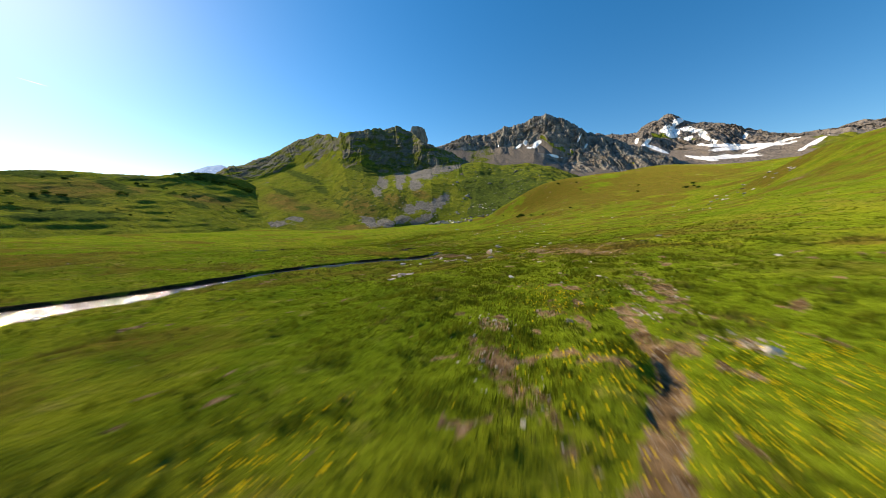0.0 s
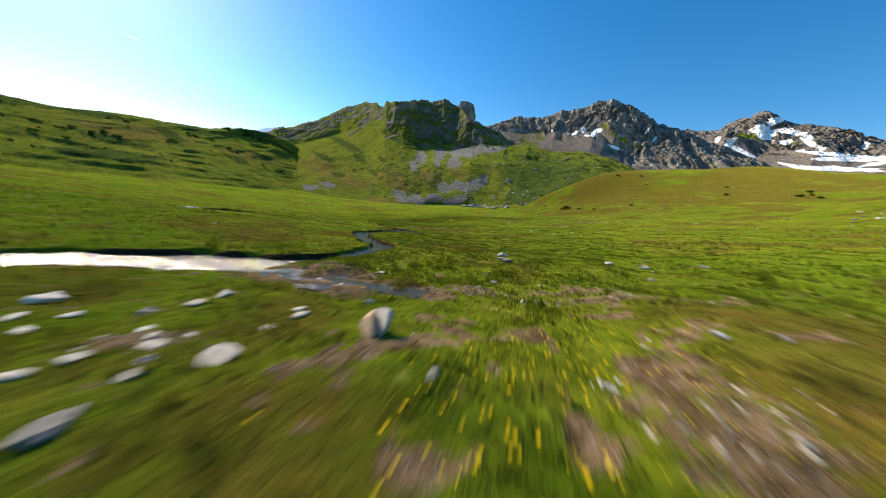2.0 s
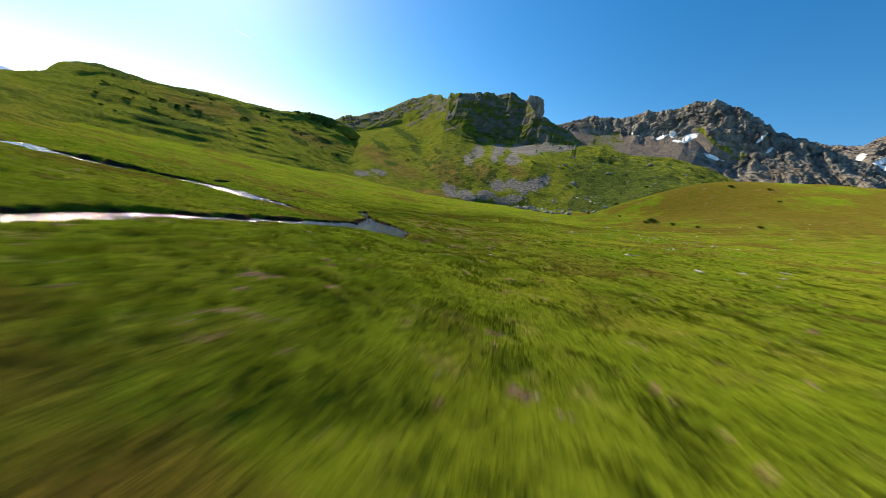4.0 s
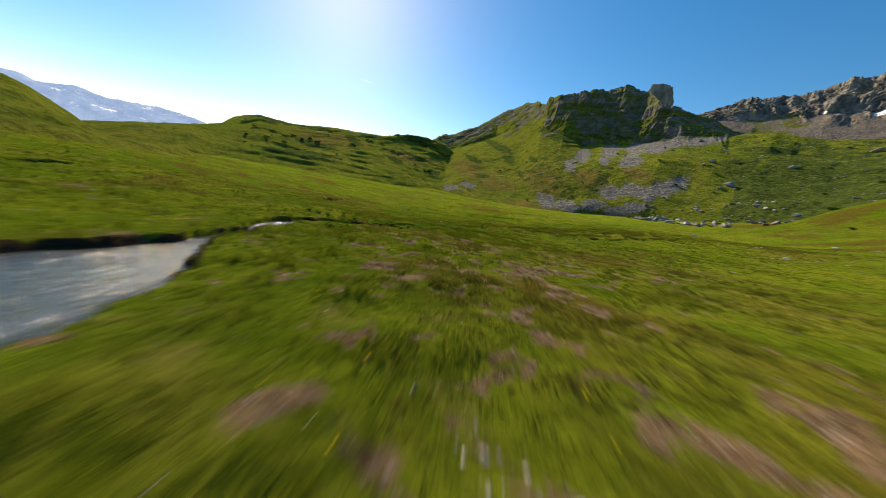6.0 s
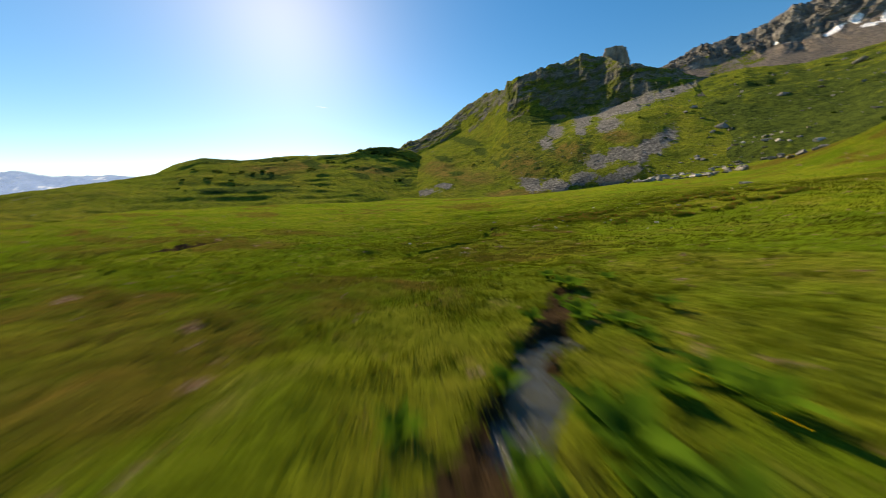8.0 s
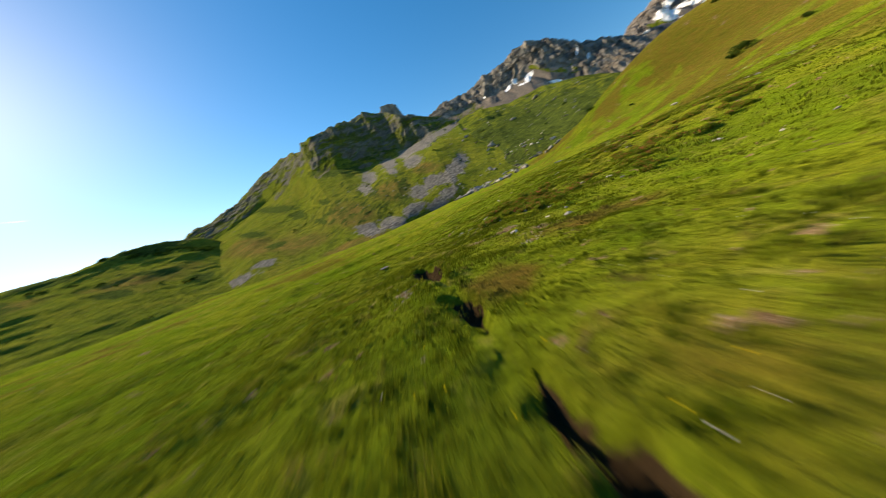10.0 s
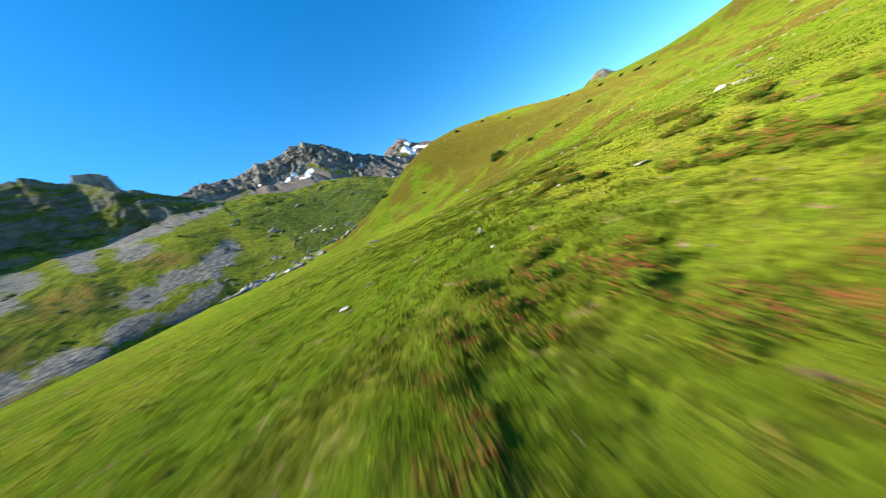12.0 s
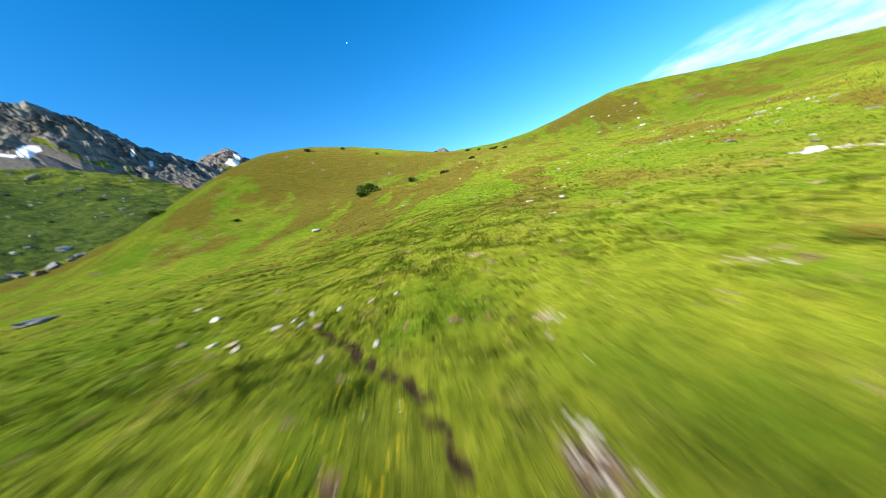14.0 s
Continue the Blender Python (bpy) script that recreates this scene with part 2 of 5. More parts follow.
SLOPE = [(21, 27, -1.2), (42, 52, 0.4), (51, 118, 0.4), (108, 100, 10.5), (138, 108, 27), (141, 120, 20.5), (134, 98, 27), (131, 90, 26), (123, 74, 22.5), (150, 70, 28.5), (166, 94, 33), (128, 46, 22.5), (27, 118, -4.1), (16, 130, -5.8), (25, 129, -4.1),
         (22, 136, -4.5), (4, 148, -6.0), (-13, 142, -7.8), (1, 128, -7.0), (-3, 124, -7.9), (-12.5, 120, -9.4), (-22.5, 128, -9.7), (-26, 108, -10.1),
         (-31, 138, -10.4), (-43, 147, -11.5), (-24, 99, -9.7), (70, 0, 6), (200, -40, 30), (-13, 100, -8.4), (12, 95, -5.6)]
FLOOR = [(-29, 125, -10.0), (-80, 73, -7.7), (-224, 134, -8), (-60, 170, -10), (-130, 250, -9), (-3, 175, -6.1), (10, 191, -5.1), (34, 177, -2.4), (-4, 248, -4.3), (32, 236, 1.3),
         (-22, 266, -4), (-58, 286, -6.5), (-300, 60, -6), (-140, 0, -5), (-100, -120, -4), (100, -150, 14), (-260, 260, -6), (60, 330, 14), (-350, -100, -2), (0, 400, 0), (300, 60, 45)]
HILL = [(44, 248, 7), (57, 248, 15), (66, 233, 23), (78, 226, 29), (97, 219, 33), (86, 208, 26), (48, 174, 3.2), (45, 230, 11), (79, 152, 9.5), (61, 139, 1.2), (125, 214, 36), (177, 238, 46), (183, 200, 38), (177, 160, 29),
        (230, 240, 46), (140, 150, 20), (260, 180, 44), (120, 265, 30), (90, 290, 18), (140, 185, 28), (60, 200, 9), (110, 180, 22)]
KNOTS = np.array(MEADOW + SLOPE + FLOOR + HILL, float)


def spread(d):
    return d * d * np.log(d + 1e-6)


def knot_weights():
    p, n = KNOTS[:, :2] / 50.0, len(KNOTS)
    d = np.linalg.norm(p[:, None] - p[None], axis=2)
    a = np.zeros((n + 3, n + 3))
    a[:n, :n] = spread(d) + 0.004 * np.eye(n)
    a[:n, n:] = np.c_[np.ones(n), p]
    a[n:, :n] = a[:n, n:].T
    return np.linalg.solve(a, np.r_[KNOTS[:, 2], 0, 0, 0])


WEIGHTS = knot_weights()


def base_height(x, y):
    x, y = np.asarray(x, float), np.asarray(y, float)
    p, n = KNOTS[:, :2] / 50.0, len(KNOTS)
    u, v = x / 50.0, y / 50.0
    z = WEIGHTS[n] + WEIGHTS[n + 1] * u + WEIGHTS[n + 2] * v
    for k in range(n):
        z = z + WEIGHTS[k] * spread(np.sqrt((u - p[k, 0]) ** 2 + (v - p[k, 1]) ** 2))
    return z

STREAM = [(-44, -4, 3.0), (-30, 4, 3.0), (-18.6, 11.8, 4.2), (-15.9, 16.0, 2.2), (-12.4, 22.6, 1.6), (-8.7, 25.6, 2.2), (-6.3, 27.2, 2.9), (-4.4, 28.1, 3.0), (-2.9, 29.3, 1.7), (-1.2, 30.8, 1.0), (0.1, 34, 0.9),
          (-1.2, 37.6, 1.6), (-4.2, 41, 1.2), (-7.2, 47, 1.2), (-7.2, 54, 1.3), (-6.6, 58, 2.2), (-5.0, 61.4, 4.6), (-7.6, 64.6, 3.8), (-9.8, 66.8, 0.6), (-11.4, 68.6, 0.15), (-13.4, 70.6, 0.6), (-14.3, 72.3, 0.25), (-14.2, 74.2, 0.3), (-14.8, 76, 0.2), (-14.9, 78.4, 0.1), (-14.2, 81, 0.1), (-14.4, 86, 0.1), (-15.2, 93, 0.1)]
BRANCH = [(-36, 53, 1.6), (-27, 57, 3.0), (-20.5, 59.9, 3.4), (-16, 60.5, 2.6), (-13.8, 60.9, 0.9), (-12.9, 61.0, 0.3)]
DITCH = [(-27.6, 101.4, 0.5), (-27.0, 103.2, 0.6), (-26.7, 104.2, 0.5), (-26.7, 105.3, 0.5), (-26.5, 106.4, 0.5), (-26.1, 107.6, 0.45), (-26.0, 109.0, 0.25), (-26.7, 110.3, 0.4), (-26.8, 112.8, 0.4), (-27.4, 115.0, 0.2), (-28.0, 117.4, 0.2)]
FORK = [(-26.9, 102.9, 0.4), (-26.2, 103.8, 0.4), (-25.8, 104.7, 0.35), (-26.0, 105.8, 0.3), (-26.2, 107.0, 0.3)]
GULLY = [(-7.6, 146.7, 0.14), (-6.7, 147.2, 0.16), (-5.9, 147.5, 0.12), (-4.5, 147.8, 0.06), (-3.0, 147.6, 0.08), (-2.1, 148.2, 0.1), (-1.35, 148.7, 0.1), (-0.75, 149.8, 0.1), (-0.1, 150.7, 0.14), (0.6, 151.9, 0.12)]
BRAID = [(-2.6, 28.0, 0.8), (-0.9, 27.0, 0.8), (0.4, 26.6, 0.8), (1.6, 26.2, 0.9), (2.8, 25.9, 0.9), (3.7, 25.8, 0.7), (4.4, 25.6, 0.25)]
SHOAL = [(-1.6, 27.9, 0.3), (-0.3, 27.6, 0.5), (0.5, 27.7, 0.9), (1.1, 27.6, 0.6), (1.6, 27.4, 0.2)]
PEAT = [[(-34.2, 62.6, 0.3), (-35.4, 64.2, 0.6), (-36, 65.6, 0.5), (-35.7, 67.5, 0.3)], [(-30.4, 66, 0.3), (-30.9, 67.5, 0.7), (-30.4, 68.6, 0.6), (-29, 70.4, 0.3)], [(-63.4, 62.0, 0.6), (-63.4, 64.5, 1.0), (-66, 67.5, 0.4)],
        [(-46, 88, 0.4), (-47, 93, 0.8), (-46, 98, 0.4)], [(-25.6, 62.4, 0.3), (-27.2, 63.6, 0.6), (-27.4, 64.6, 0.3)]]
HOLLOW = [(-28.8, 120.4, 0.3), (-28.4, 119.2, 1.0), (-28.0, 118.2, 0.9), (-27.6, 117.4, 0.2)]
PUDDLE = [(-1.4, 61.5, 0.05), (-0.6, 61.2, 0.1), (-0.05, 61.0, 0.22), (0.0, 60.5, 0.16), (0.1, 60.2, 0.05), (0.42, 60.0, 0.12), (0.6, 59.6, 0.05)]
RILL = [(1.6, 1.6, 0.5), (2.3, 2.7, 0.45), (3.1, 3.6, 0.4), (3.8, 4.4, 0.4), (4.1, 5.6, 0.35), (4.4, 6.6, 0.5), (5.0, 6.9, 0.25)]


def fine(line, gap=0.4):
    """The line's points at even gaps, smoothed: x, y, width."""
    p = np.array(line, float)
    for _ in range(3):
        q = np.empty((2 * len(p) - 2, 3))
        q[0::2], q[1::2] = 0.75 * p[:-1] + 0.25 * p[1:], 0.25 * p[:-1] + 0.75 * p[1:]
        p = np.vstack([p[:1], q, p[-1:]])
    s = np.r_[0, np.cumsum(np.hypot(*np.diff(p[:, :2], axis=0).T))]
    t = np.arange(0, s[-1], gap)
    return np.stack([np.interp(t, s, p[:, k]) for k in range(3)], 1)


LINES = {name: fine(line) for name, line in (("stream", STREAM), ("branch", BRANCH), ("ditch", DITCH), ("fork", FORK), ("gully", GULLY), ("rill", RILL), ("braid", BRAID), ("shoal", SHOAL), ("puddle", PUDDLE), ("hollow", HOLLOW), *((f"peat{k}", line) for k, line in enumerate(PEAT)))}
PEATS = [f"peat{k}" for k in range(len(PEAT))]


def off_line(name, x, y, reach=6.0):
    """How far outside a line's edge each place lies; places past its reach are left at that reach."""
    p = LINES[name]
    out = np.full(np.shape(x), reach, float)
    near = (x > p[:, 0].min() - reach) & (x < p[:, 0].max() + reach) & (y > p[:, 1].min() - reach) & (y < p[:, 1].max() + reach)
    xs, ys = x[near], y[near]
    best = np.full(xs.shape, reach, float)
    for px, py, w in p:
        best = np.minimum(best, np.hypot(xs - px, ys - py) - w / 2)
    out[near] = best
    return out


def rolling(x, y):
    """The large forms with the meadow's gentle swells."""
    ahead = 0.77 * y - 0.64 * x                     # low grassy banks that cross the valley's floor
    banks = (ridged(ahead / 9 + 0.5 * fbm(x / 30, y / 30, 2), (0.64 * y + 0.77 * x) / 60 + 3, 3) - 0.5) * 1.7 * step(-18, -38, x) * step(250, 160, y)
    return base_height(x, y) + banks + 0.16 * fbm(x / 7.0, y / 7.0, 3) + 0.9 * fbm(x / 60, y / 60 + 8, 3) * step(40, 160, np.hypot(x + 8, y - 80))


def height(x, y):
    """The ground: swells, hummocks and the beds that water has cut."""
    x, y = np.asarray(x, float), np.asarray(y, float)
    hummock = 0.085 * fbm(x / 1.1 + 40, y / 1.1, 3) + 0.10 * fbm(x / 3.2 + 21, y / 3.2, 2)
    cut, calm = np.zeros_like(x), np.ones_like(x)
    ragged = fbm(x / 0.9 + 11, y / 0.9, 3)
    broken = step(-0.35, 0.15, fbm(x / 1.6 + 5, y / 1.6, 2))
    for name, depth, lip, torn in (("stream", 0.7, 0.3, 0.32), ("branch", 0.6, 0.3, 0.32), ("ditch", 0.6, 0.2, 0.3), ("fork", 0.5, 0.2, 0.25), ("rill", 0.26, 0.25, 0.16), ("gully", 0.2, 0.12, 0.05), ("braid", 0.17, 0.35, 0.3), ("shoal", 0.15, 0.35, 0.3), ("puddle", 0.16, 0.4, 0.25), ("hollow", 0.6, 0.35, 0.25), *((p, 0.7, 0.25, 0.3) for p in PEATS)):
        d = off_line(name, x, y)
        bed = depth * (1 - step(-0.1, lip, d + torn * ragged))
        cut = np.maximum(cut, bed * (0.3 + 0.7 * np.maximum(broken, (y > 100) & (y < 107.5))) if name in ("ditch", "rill") else bed)
        if name in ("stream", "branch", "braid", "puddle"):
            calm = np.minimum(calm, step(-0.3, 1.5, d))
    cut = np.maximum(cut, 0.36 * np.clip(1.5 * blob(x, y, -1.7, 60.7, 2.4, 1.1, 0.3), 0, 1) + 0.04 * fbm(x / 0.5, y / 0.5, 2) * blob(x, y, -1.7, 60.7, 2.4, 1.1, 0.3))          # the low gravel bar beside the pool
    islets = 0.16 * step(0.05, 0.45, fbm(x / 0.7 + 61, y / 0.45, 3)) * (1 - step(-0.1, 0.2, np.minimum(off_line("braid", x, y), off_line("shoal", x, y))))
    return rolling(x, y) + hummock * calm - cut + islets


def mesh_grid(name, x, y, z, masks, material, cut=None, smooth=True):
    """A sheet of quads over a grid of places, with its masks; cut leaves out faces."""
    n, m = x.shape
    me = bpy.data.meshes.new(name)
    i = np.arange(n * m).reshape(n, m)
    f = np.stack([i[:-1, :-1], i[1:, :-1], i[1:, 1:], i[:-1, 1:]], -1).reshape(-1, 4)
    if cut is not None:
        f = f[~cut.ravel()]
    me.vertices.add(n * m)
    me.vertices.foreach_set("co", np.stack([x, y, z], -1).astype(np.float32).ravel())
    me.loops.add(f.size)
    me.loops.foreach_set("vertex_index", f.astype(np.int32).ravel())
    me.polygons.add(len(f))
    me.polygons.foreach_set("loop_start", np.arange(0, f.size, 4, dtype=np.int32))
    me.polygons.foreach_set("use_smooth", np.full(len(f), smooth))
    for key, v in masks.items():
        a = me.attributes.new(key, "FLOAT", "POINT")
        a.data.foreach_set("value", np.asarray(v, np.float32).ravel())
    me.update(calc_edges=True)
    me.materials.append(material)
    return new(name, me)


def axis(lo, a, b, hi, gap, grow):
    """Even gaps from a to b, then wider and wider ones."""
    mid = list(np.arange(a, b, gap))
    g, v, left, right = gap, a, [], []
    while v > lo:
        g *= grow
        v -= g
        left.append(v)
    g, v = gap, mid[-1]
    while v < hi:
        g *= grow
        v += g
        right.append(v)
    return np.array(left[::-1] + mid + right)


def blob(x, y, cx, cy, rx, ry, turn=0.0):
    """1 at a patch's middle, 0.5 at its edge, 0 far out."""
    c, s = math.cos(turn), math.sin(turn)
    u, v = ((x - cx) * c + (y - cy) * s) / rx, (-(x - cx) * s + (y - cy) * c) / ry
    return 1 / (1 + (u * u + v * v) ** 2)


# bare, trodden patches in the turf: middle, half-lengths, turn
BARE = [(0.6, 22.3, 0.7, 0.35, 0.3), (5.75, 8.2, 0.16, 1.3, -0.1), (5.0, 6.8, 0.18, 0.5, -0.3), (1.0, 4.6, 0.35, 1.5, 0.25), (1.3, 6.6, 0.5, 0.5, 0.0), (6.9, 9.0, 0.35, 2.4, -0.35), (5.5, 4.8, 0.25, 0.4, 0.5), (9.2, 26.0, 2.2, 0.35, 0.0), (7.4, 21.8, 0.7, 1.0, 0.3), (9.5, 18.5, 1.2, 2.5, 0.3), (5.0, 26.3, 1.1, 0.45, 0.15), (8.0, 27.0, 1.2, 0.5, 0.3),
        (-0.6, 60.5, 1.7, 0.8, 0.35), (-1.6, 61.6, 0.6, 0.3, 0.2), (0.2, 66.9, 1.4, 0.25, -0.3), (2.9, 63.6, 0.3, 0.9, 0.3), (0.9, 61.8, 0.5, 0.3, 0.0)]
BARE_MIDWAY = [(-4.0, 75.2, 0.5, 0.9, 0.2), (-2.9, 74.6, 0.35, 1.5, 0.6), (-6.0, 70.6, 0.5, 0.35, 0.2), (-4.3, 72.6, 0.5, 0.8, 0.4), (-3.0, 73.2, 0.35, 0.6, 0.3), (-8.3, 78.6, 0.4, 0.9, 0.2), (-6.4, 78.7, 0.4, 0.6, 0.3), (-8.9, 77.1, 0.3, 0.4, 0), (-2.5, 76, 0.8, 0.3, 0.2), (-5.2, 80.2, 0.7, 0.3, 0.4),
               (2.2, 54.9, 0.35, 0.2, 0.4), (3.7, 55.8, 0.25, 0.35, 0)]
BARE_UPHILL = [(-8.0, 136.6, 1.3, 0.22, 0.1), (-5.5, 142.0, 0.9, 0.25, 1.2), (106.5, 86.5, 6.5, 1.6, 1.0), (-28.9, 116.0, 0.35, 0.5, 0.3), (-24.0, 117.6, 0.5, 0.3, 0.2), (-24.5, 104.6, 0.5, 0.25, 0.2), (-24.0, 103.4, 0.4, 0.4, 0.0), (-30.2, 106.6, 0.5, 0.2, 0.6), (-25.6, 121.9, 0.7, 0.4, 0.5), (-24.0, 122.2, 0.9, 0.4, 0.2), (-22.8, 107, 0.6, 0.3, 0.2), (-23, 119.5, 1.0, 0.4, 0.3),
               (-2.5, 146.7, 0.3, 0.25, 0), (0.1, 146.8, 0.3, 0.15, 0), (1.45, 143.0, 0.35, 0.2, 0.3), (4.4, 148.5, 0.5, 0.25, 0.3), (-7.6, 144.6, 0.4, 0.2, 0), (-5.2, 141.8, 1.0, 0.25, 0.3)]


def dryness(x, y):
    """Where the grass is brown and dry or turns to heath."""
    dome = step(0.0, 1.0, 1.35 - np.hypot((x - 118) / 82, (y - 205) / 70))
    heath = dome * (1.05 + 1.1 * fbm(x / 18, y / 30, 4))
    side = step(-6, 18, x + 0.25 * (y - 150)) * step(60, 110, y) + 0.8 * step(18, 40, x) * step(0, 30, y)
    heath = np.maximum(heath, side * step(0.02, 0.5, fbm(x / 15 + 3, y / 6, 4)) * 0.6)
    heath = np.maximum(heath, 0.75 * step(0.15, 0.5, fbm(x / 30 + 9, y / 12 + 2, 3)) * step(-35, -60, x))
    for cx, cy, rx, ry in ((-26.0, 114.6, 1.1, 1.3), (-21.5, 117.8, 3, 0.9), (11, 20, 4, 6), (-60, 30, 25, 9)):     # dry, browned grass
        heath = np.maximum(heath, 0.95 * blob(x, y, cx, cy, rx, ry))
    heath = np.maximum(heath, 0.62 * step(0.0, 0.5, fbm(x / 11 + 5, y / 6 + 1, 4)) * (1 - step(104, 116, y)))
    heath = np.maximum(heath, 0.5 * blob(x, y, -20, 106, 7, 7))
    return heath


WORN = [(-4, 75, 6, 8, 0.16), (3.5, 6, 3, 4, 0.30), (8, 20, 5, 6, 0.26), (1, 68, 3, 4, 0.22)]


def worn(x, y):
    """Where trodden turf has small bare spots."""
    v = fbm(x / 0.55 + 31, y / 0.55, 3)
    most = np.zeros_like(x)
    for cx, cy, rx, ry, rare in WORN:
        most = np.maximum(most, step(0.0, 0.12, v - rare - 0.6 * (1 - blob(x, y, cx, cy, rx, ry))))
    return most


def build_ground():
    gx, gy = axis(-900, -34, 20, 900, 0.2, 1.055), axis(-900, -6, 158, 560, 0.2, 1.055)
    x, y = np.meshgrid(gx, gy, indexing="ij")
    z = height(x, y)
    earth = np.zeros_like(x)
    for cx, cy, rx, ry, turn in BARE + BARE_MIDWAY + BARE_UPHILL:
        earth = np.maximum(earth, 0.66 * blob(x, y, cx, cy, 1.3 * rx, 1.3 * ry, turn))
    earth = np.maximum(earth, 0.7 * worn(x, y))
    wet = np.minimum(off_line("stream", x, y), off_line("branch", x, y))
    bank = 1 - step(0.05, 0.45, wet)
    bank = np.maximum(bank, 1 - step(0.0, 0.3, off_line("gully", x, y) * 1.6))
    bank = np.maximum(bank, (1 - step(-0.1, 0.2, off_line("ditch", x, y) + 0.3 * fbm(x / 0.9 + 11, y / 0.9, 3))) * np.maximum(step(-0.35, 0.15, fbm(x / 1.6 + 5, y / 1.6, 2)), (y > 100) & (y < 107.5)))
    bank = np.maximum(bank, 1 - step(-0.1, 0.2, off_line("fork", x, y) + 0.25 * fbm(x / 0.9 + 11, y / 0.9, 3)))
    for p in PEATS:
        bank = np.maximum(bank, 1 - step(0.0, 0.4, off_line(p, x, y) + 0.3 * fbm(x / 0.9 + 11, y / 0.9, 3)))
    bank = np.maximum(bank, 1 - step(0.0, 0.35, off_line("hollow", x, y)))
    earth = np.maximum(earth, 0.9 * (1 - step(-0.1, 0.22, off_line("rill", x, y))))
    earth = np.maximum(earth, 1.1 * (1 - step(0.1, 0.9, np.minimum(np.minimum(off_line("braid", x, y), off_line("shoal", x, y)), off_line("puddle", x, y)) + 0.35 * fbm(x / 0.8 + 7, y / 0.8, 3))))
    heath = dryness(x, y)
    ob = mesh_grid("ground", x, y, z, {"earth": earth, "bank": bank, "heath": heath}, MEADOW_MAT)
    return tagged(ob, "green alpine meadow of short grass with bare trodden patches", "ground", kind="structure")

ground = build_ground()

# ---- mountains: each one a sheet from its foot over its crest, laid out round one point ----
HUB = (0.0, 85.0)


def mountain(name, label, az, foot, crag, crest, material, back=0.6, rows=(130, 120, 16), jag=0.25, rib=14.0, rib_wide=26.0, soft=4.0, snow=None, scree=None, heath=None, bush=None, rockiness=1.0, ledge=0.35, fall=1.25, terrace=0.0):
    """az: from, to, gap. foot, crag, crest: rows of azimuth, distance, elevation of the foot, of the cliffs' base and of the skyline."""
    a = np.arange(az[0], az[1], az[2])

    def along(rows3, k, extra=0.0):
        r3 = np.array(sorted(rows3), float)
        return np.interp(a, r3[:, 0], r3[:, k]) + extra
    j = jag * fbm(a * 1.1, a * 0 + 3.3, 5, 0.68)
    rf, ef, rb, eb, rc, ec = along(foot, 1), along(foot, 2), along(crag, 1), along(crag, 2), along(crest, 1), along(crest, 2, j)
    zf, zb, zc = rf * np.tan(np.radians(ef)), rb * np.tan(np.radians(eb)), rc * np.tan(np.radians(ec))
    bow = np.interp(a, *zip(*fall))[:, None] if isinstance(fall, list) else fall      # under 1 the slope bulges, over 1 it is hollow
    s1, s2, s3 = np.linspace(0, 1, rows[0], endpoint=False), np.linspace(0, 1, rows[1], endpoint=False), np.linspace(0, 1, rows[2])
    col = lambda v: v[:, None]
    r = np.hstack([col(rf) + col(rb - rf) * s1, col(rb) + col(rc - rb) * s2, col(rc) + 220 * s3])
    z = np.hstack([col(zf) + col(zb - zf) * s1 ** bow, col(zb) + col(zc - zb) * s2 ** 0.85, col(zc) - 220 * back * s3])
    level = np.hstack([np.tile(s1 - 1, (len(a), 1)), np.tile(s2, (len(a), 1)), np.tile(1 + s3, (len(a), 1))])
    aa = np.broadcast_to(col(np.radians(a)), r.shape)
    u = aa * r
    ragged = level + 0.5 * fbm(u / 45 + 2, z / 60, 4) * (1 - np.clip(np.abs(level), 0, 1)) ** 2
    inside = step(-0.2, 0.2, ragged)
    shut = (1 - step(0.80, 0.98, level)) + step(1.0, 1.1, level)
    lean = u + 0.15 * z                     # the beds dip to one side
    ribs = ridged(lean / rib_wide + 0.5 * fbm(u / 60, z / 40, 3), z / (rib_wide * 3.0) + 7, 6, 0.62) - 0.55
    shelf = ridged(u / 60 + 20, (z + 0.3 * u) / 15.0 + 0.6 * fbm(u / 30, z / 30, 2), 5, 0.62) - 0.55
    r = r - (rib * 2.0 * ribs + rib * 0.9 * shelf) * inside * shut
    swell = fbm(u / 60, r / 60, 4, 0.5) * soft + (ridged(u / 75 + 0.5 * fbm(u / 90, r / 90, 2), r / 150, 4) - 0.5) * soft * 1.3
    z = z + swell * (1 - inside) * step(-1.0, -0.85, level) + inside * shut * rib * 0.35 * fbm(u / 20, z / 20, 4)
    z = z - terrace * 5.2 / 6.2832 * np.sin(6.2832 * (z + 1.2 * fbm(u / 60, r / 60, 2)) / 5.2) * step(-0.95, -0.8, level) * (1 - step(-0.55, -0.3, level)) * step(52, 60, np.degrees(aa))
    x, y = HUB[0] - r * np.sin(aa), HUB[1] + r * np.cos(aa)
    grassy = fbm(u / 26 + 4, z / 10, 5, 0.6)
    inside = np.clip(step(-0.12, 0.12, ragged + 0.2 * fbm(u / 20 + 2, z / 14, 4)) * (level < 3), 0, 1)
    rock = np.clip(inside * rockiness - ledge * step(0.0, 0.5, grassy), 0, 1)
    none = np.zeros_like(r)
    ad = np.degrees(aa)
    el = np.degrees(np.arctan2(z, r))
    masks = {"rock": rock, "snow": snow(ad, el, level) if snow else none, "scree": scree(ad, el, level) if scree else none, "heath": heath(ad, el, level) if heath else none, "bush": bush(ad, el, level) if bush else none}
    ob = mesh_grid(name, x, y, z, masks, material, smooth=rockiness < 0.5)
    return tagged(ob, label, "mountain", kind="structure")


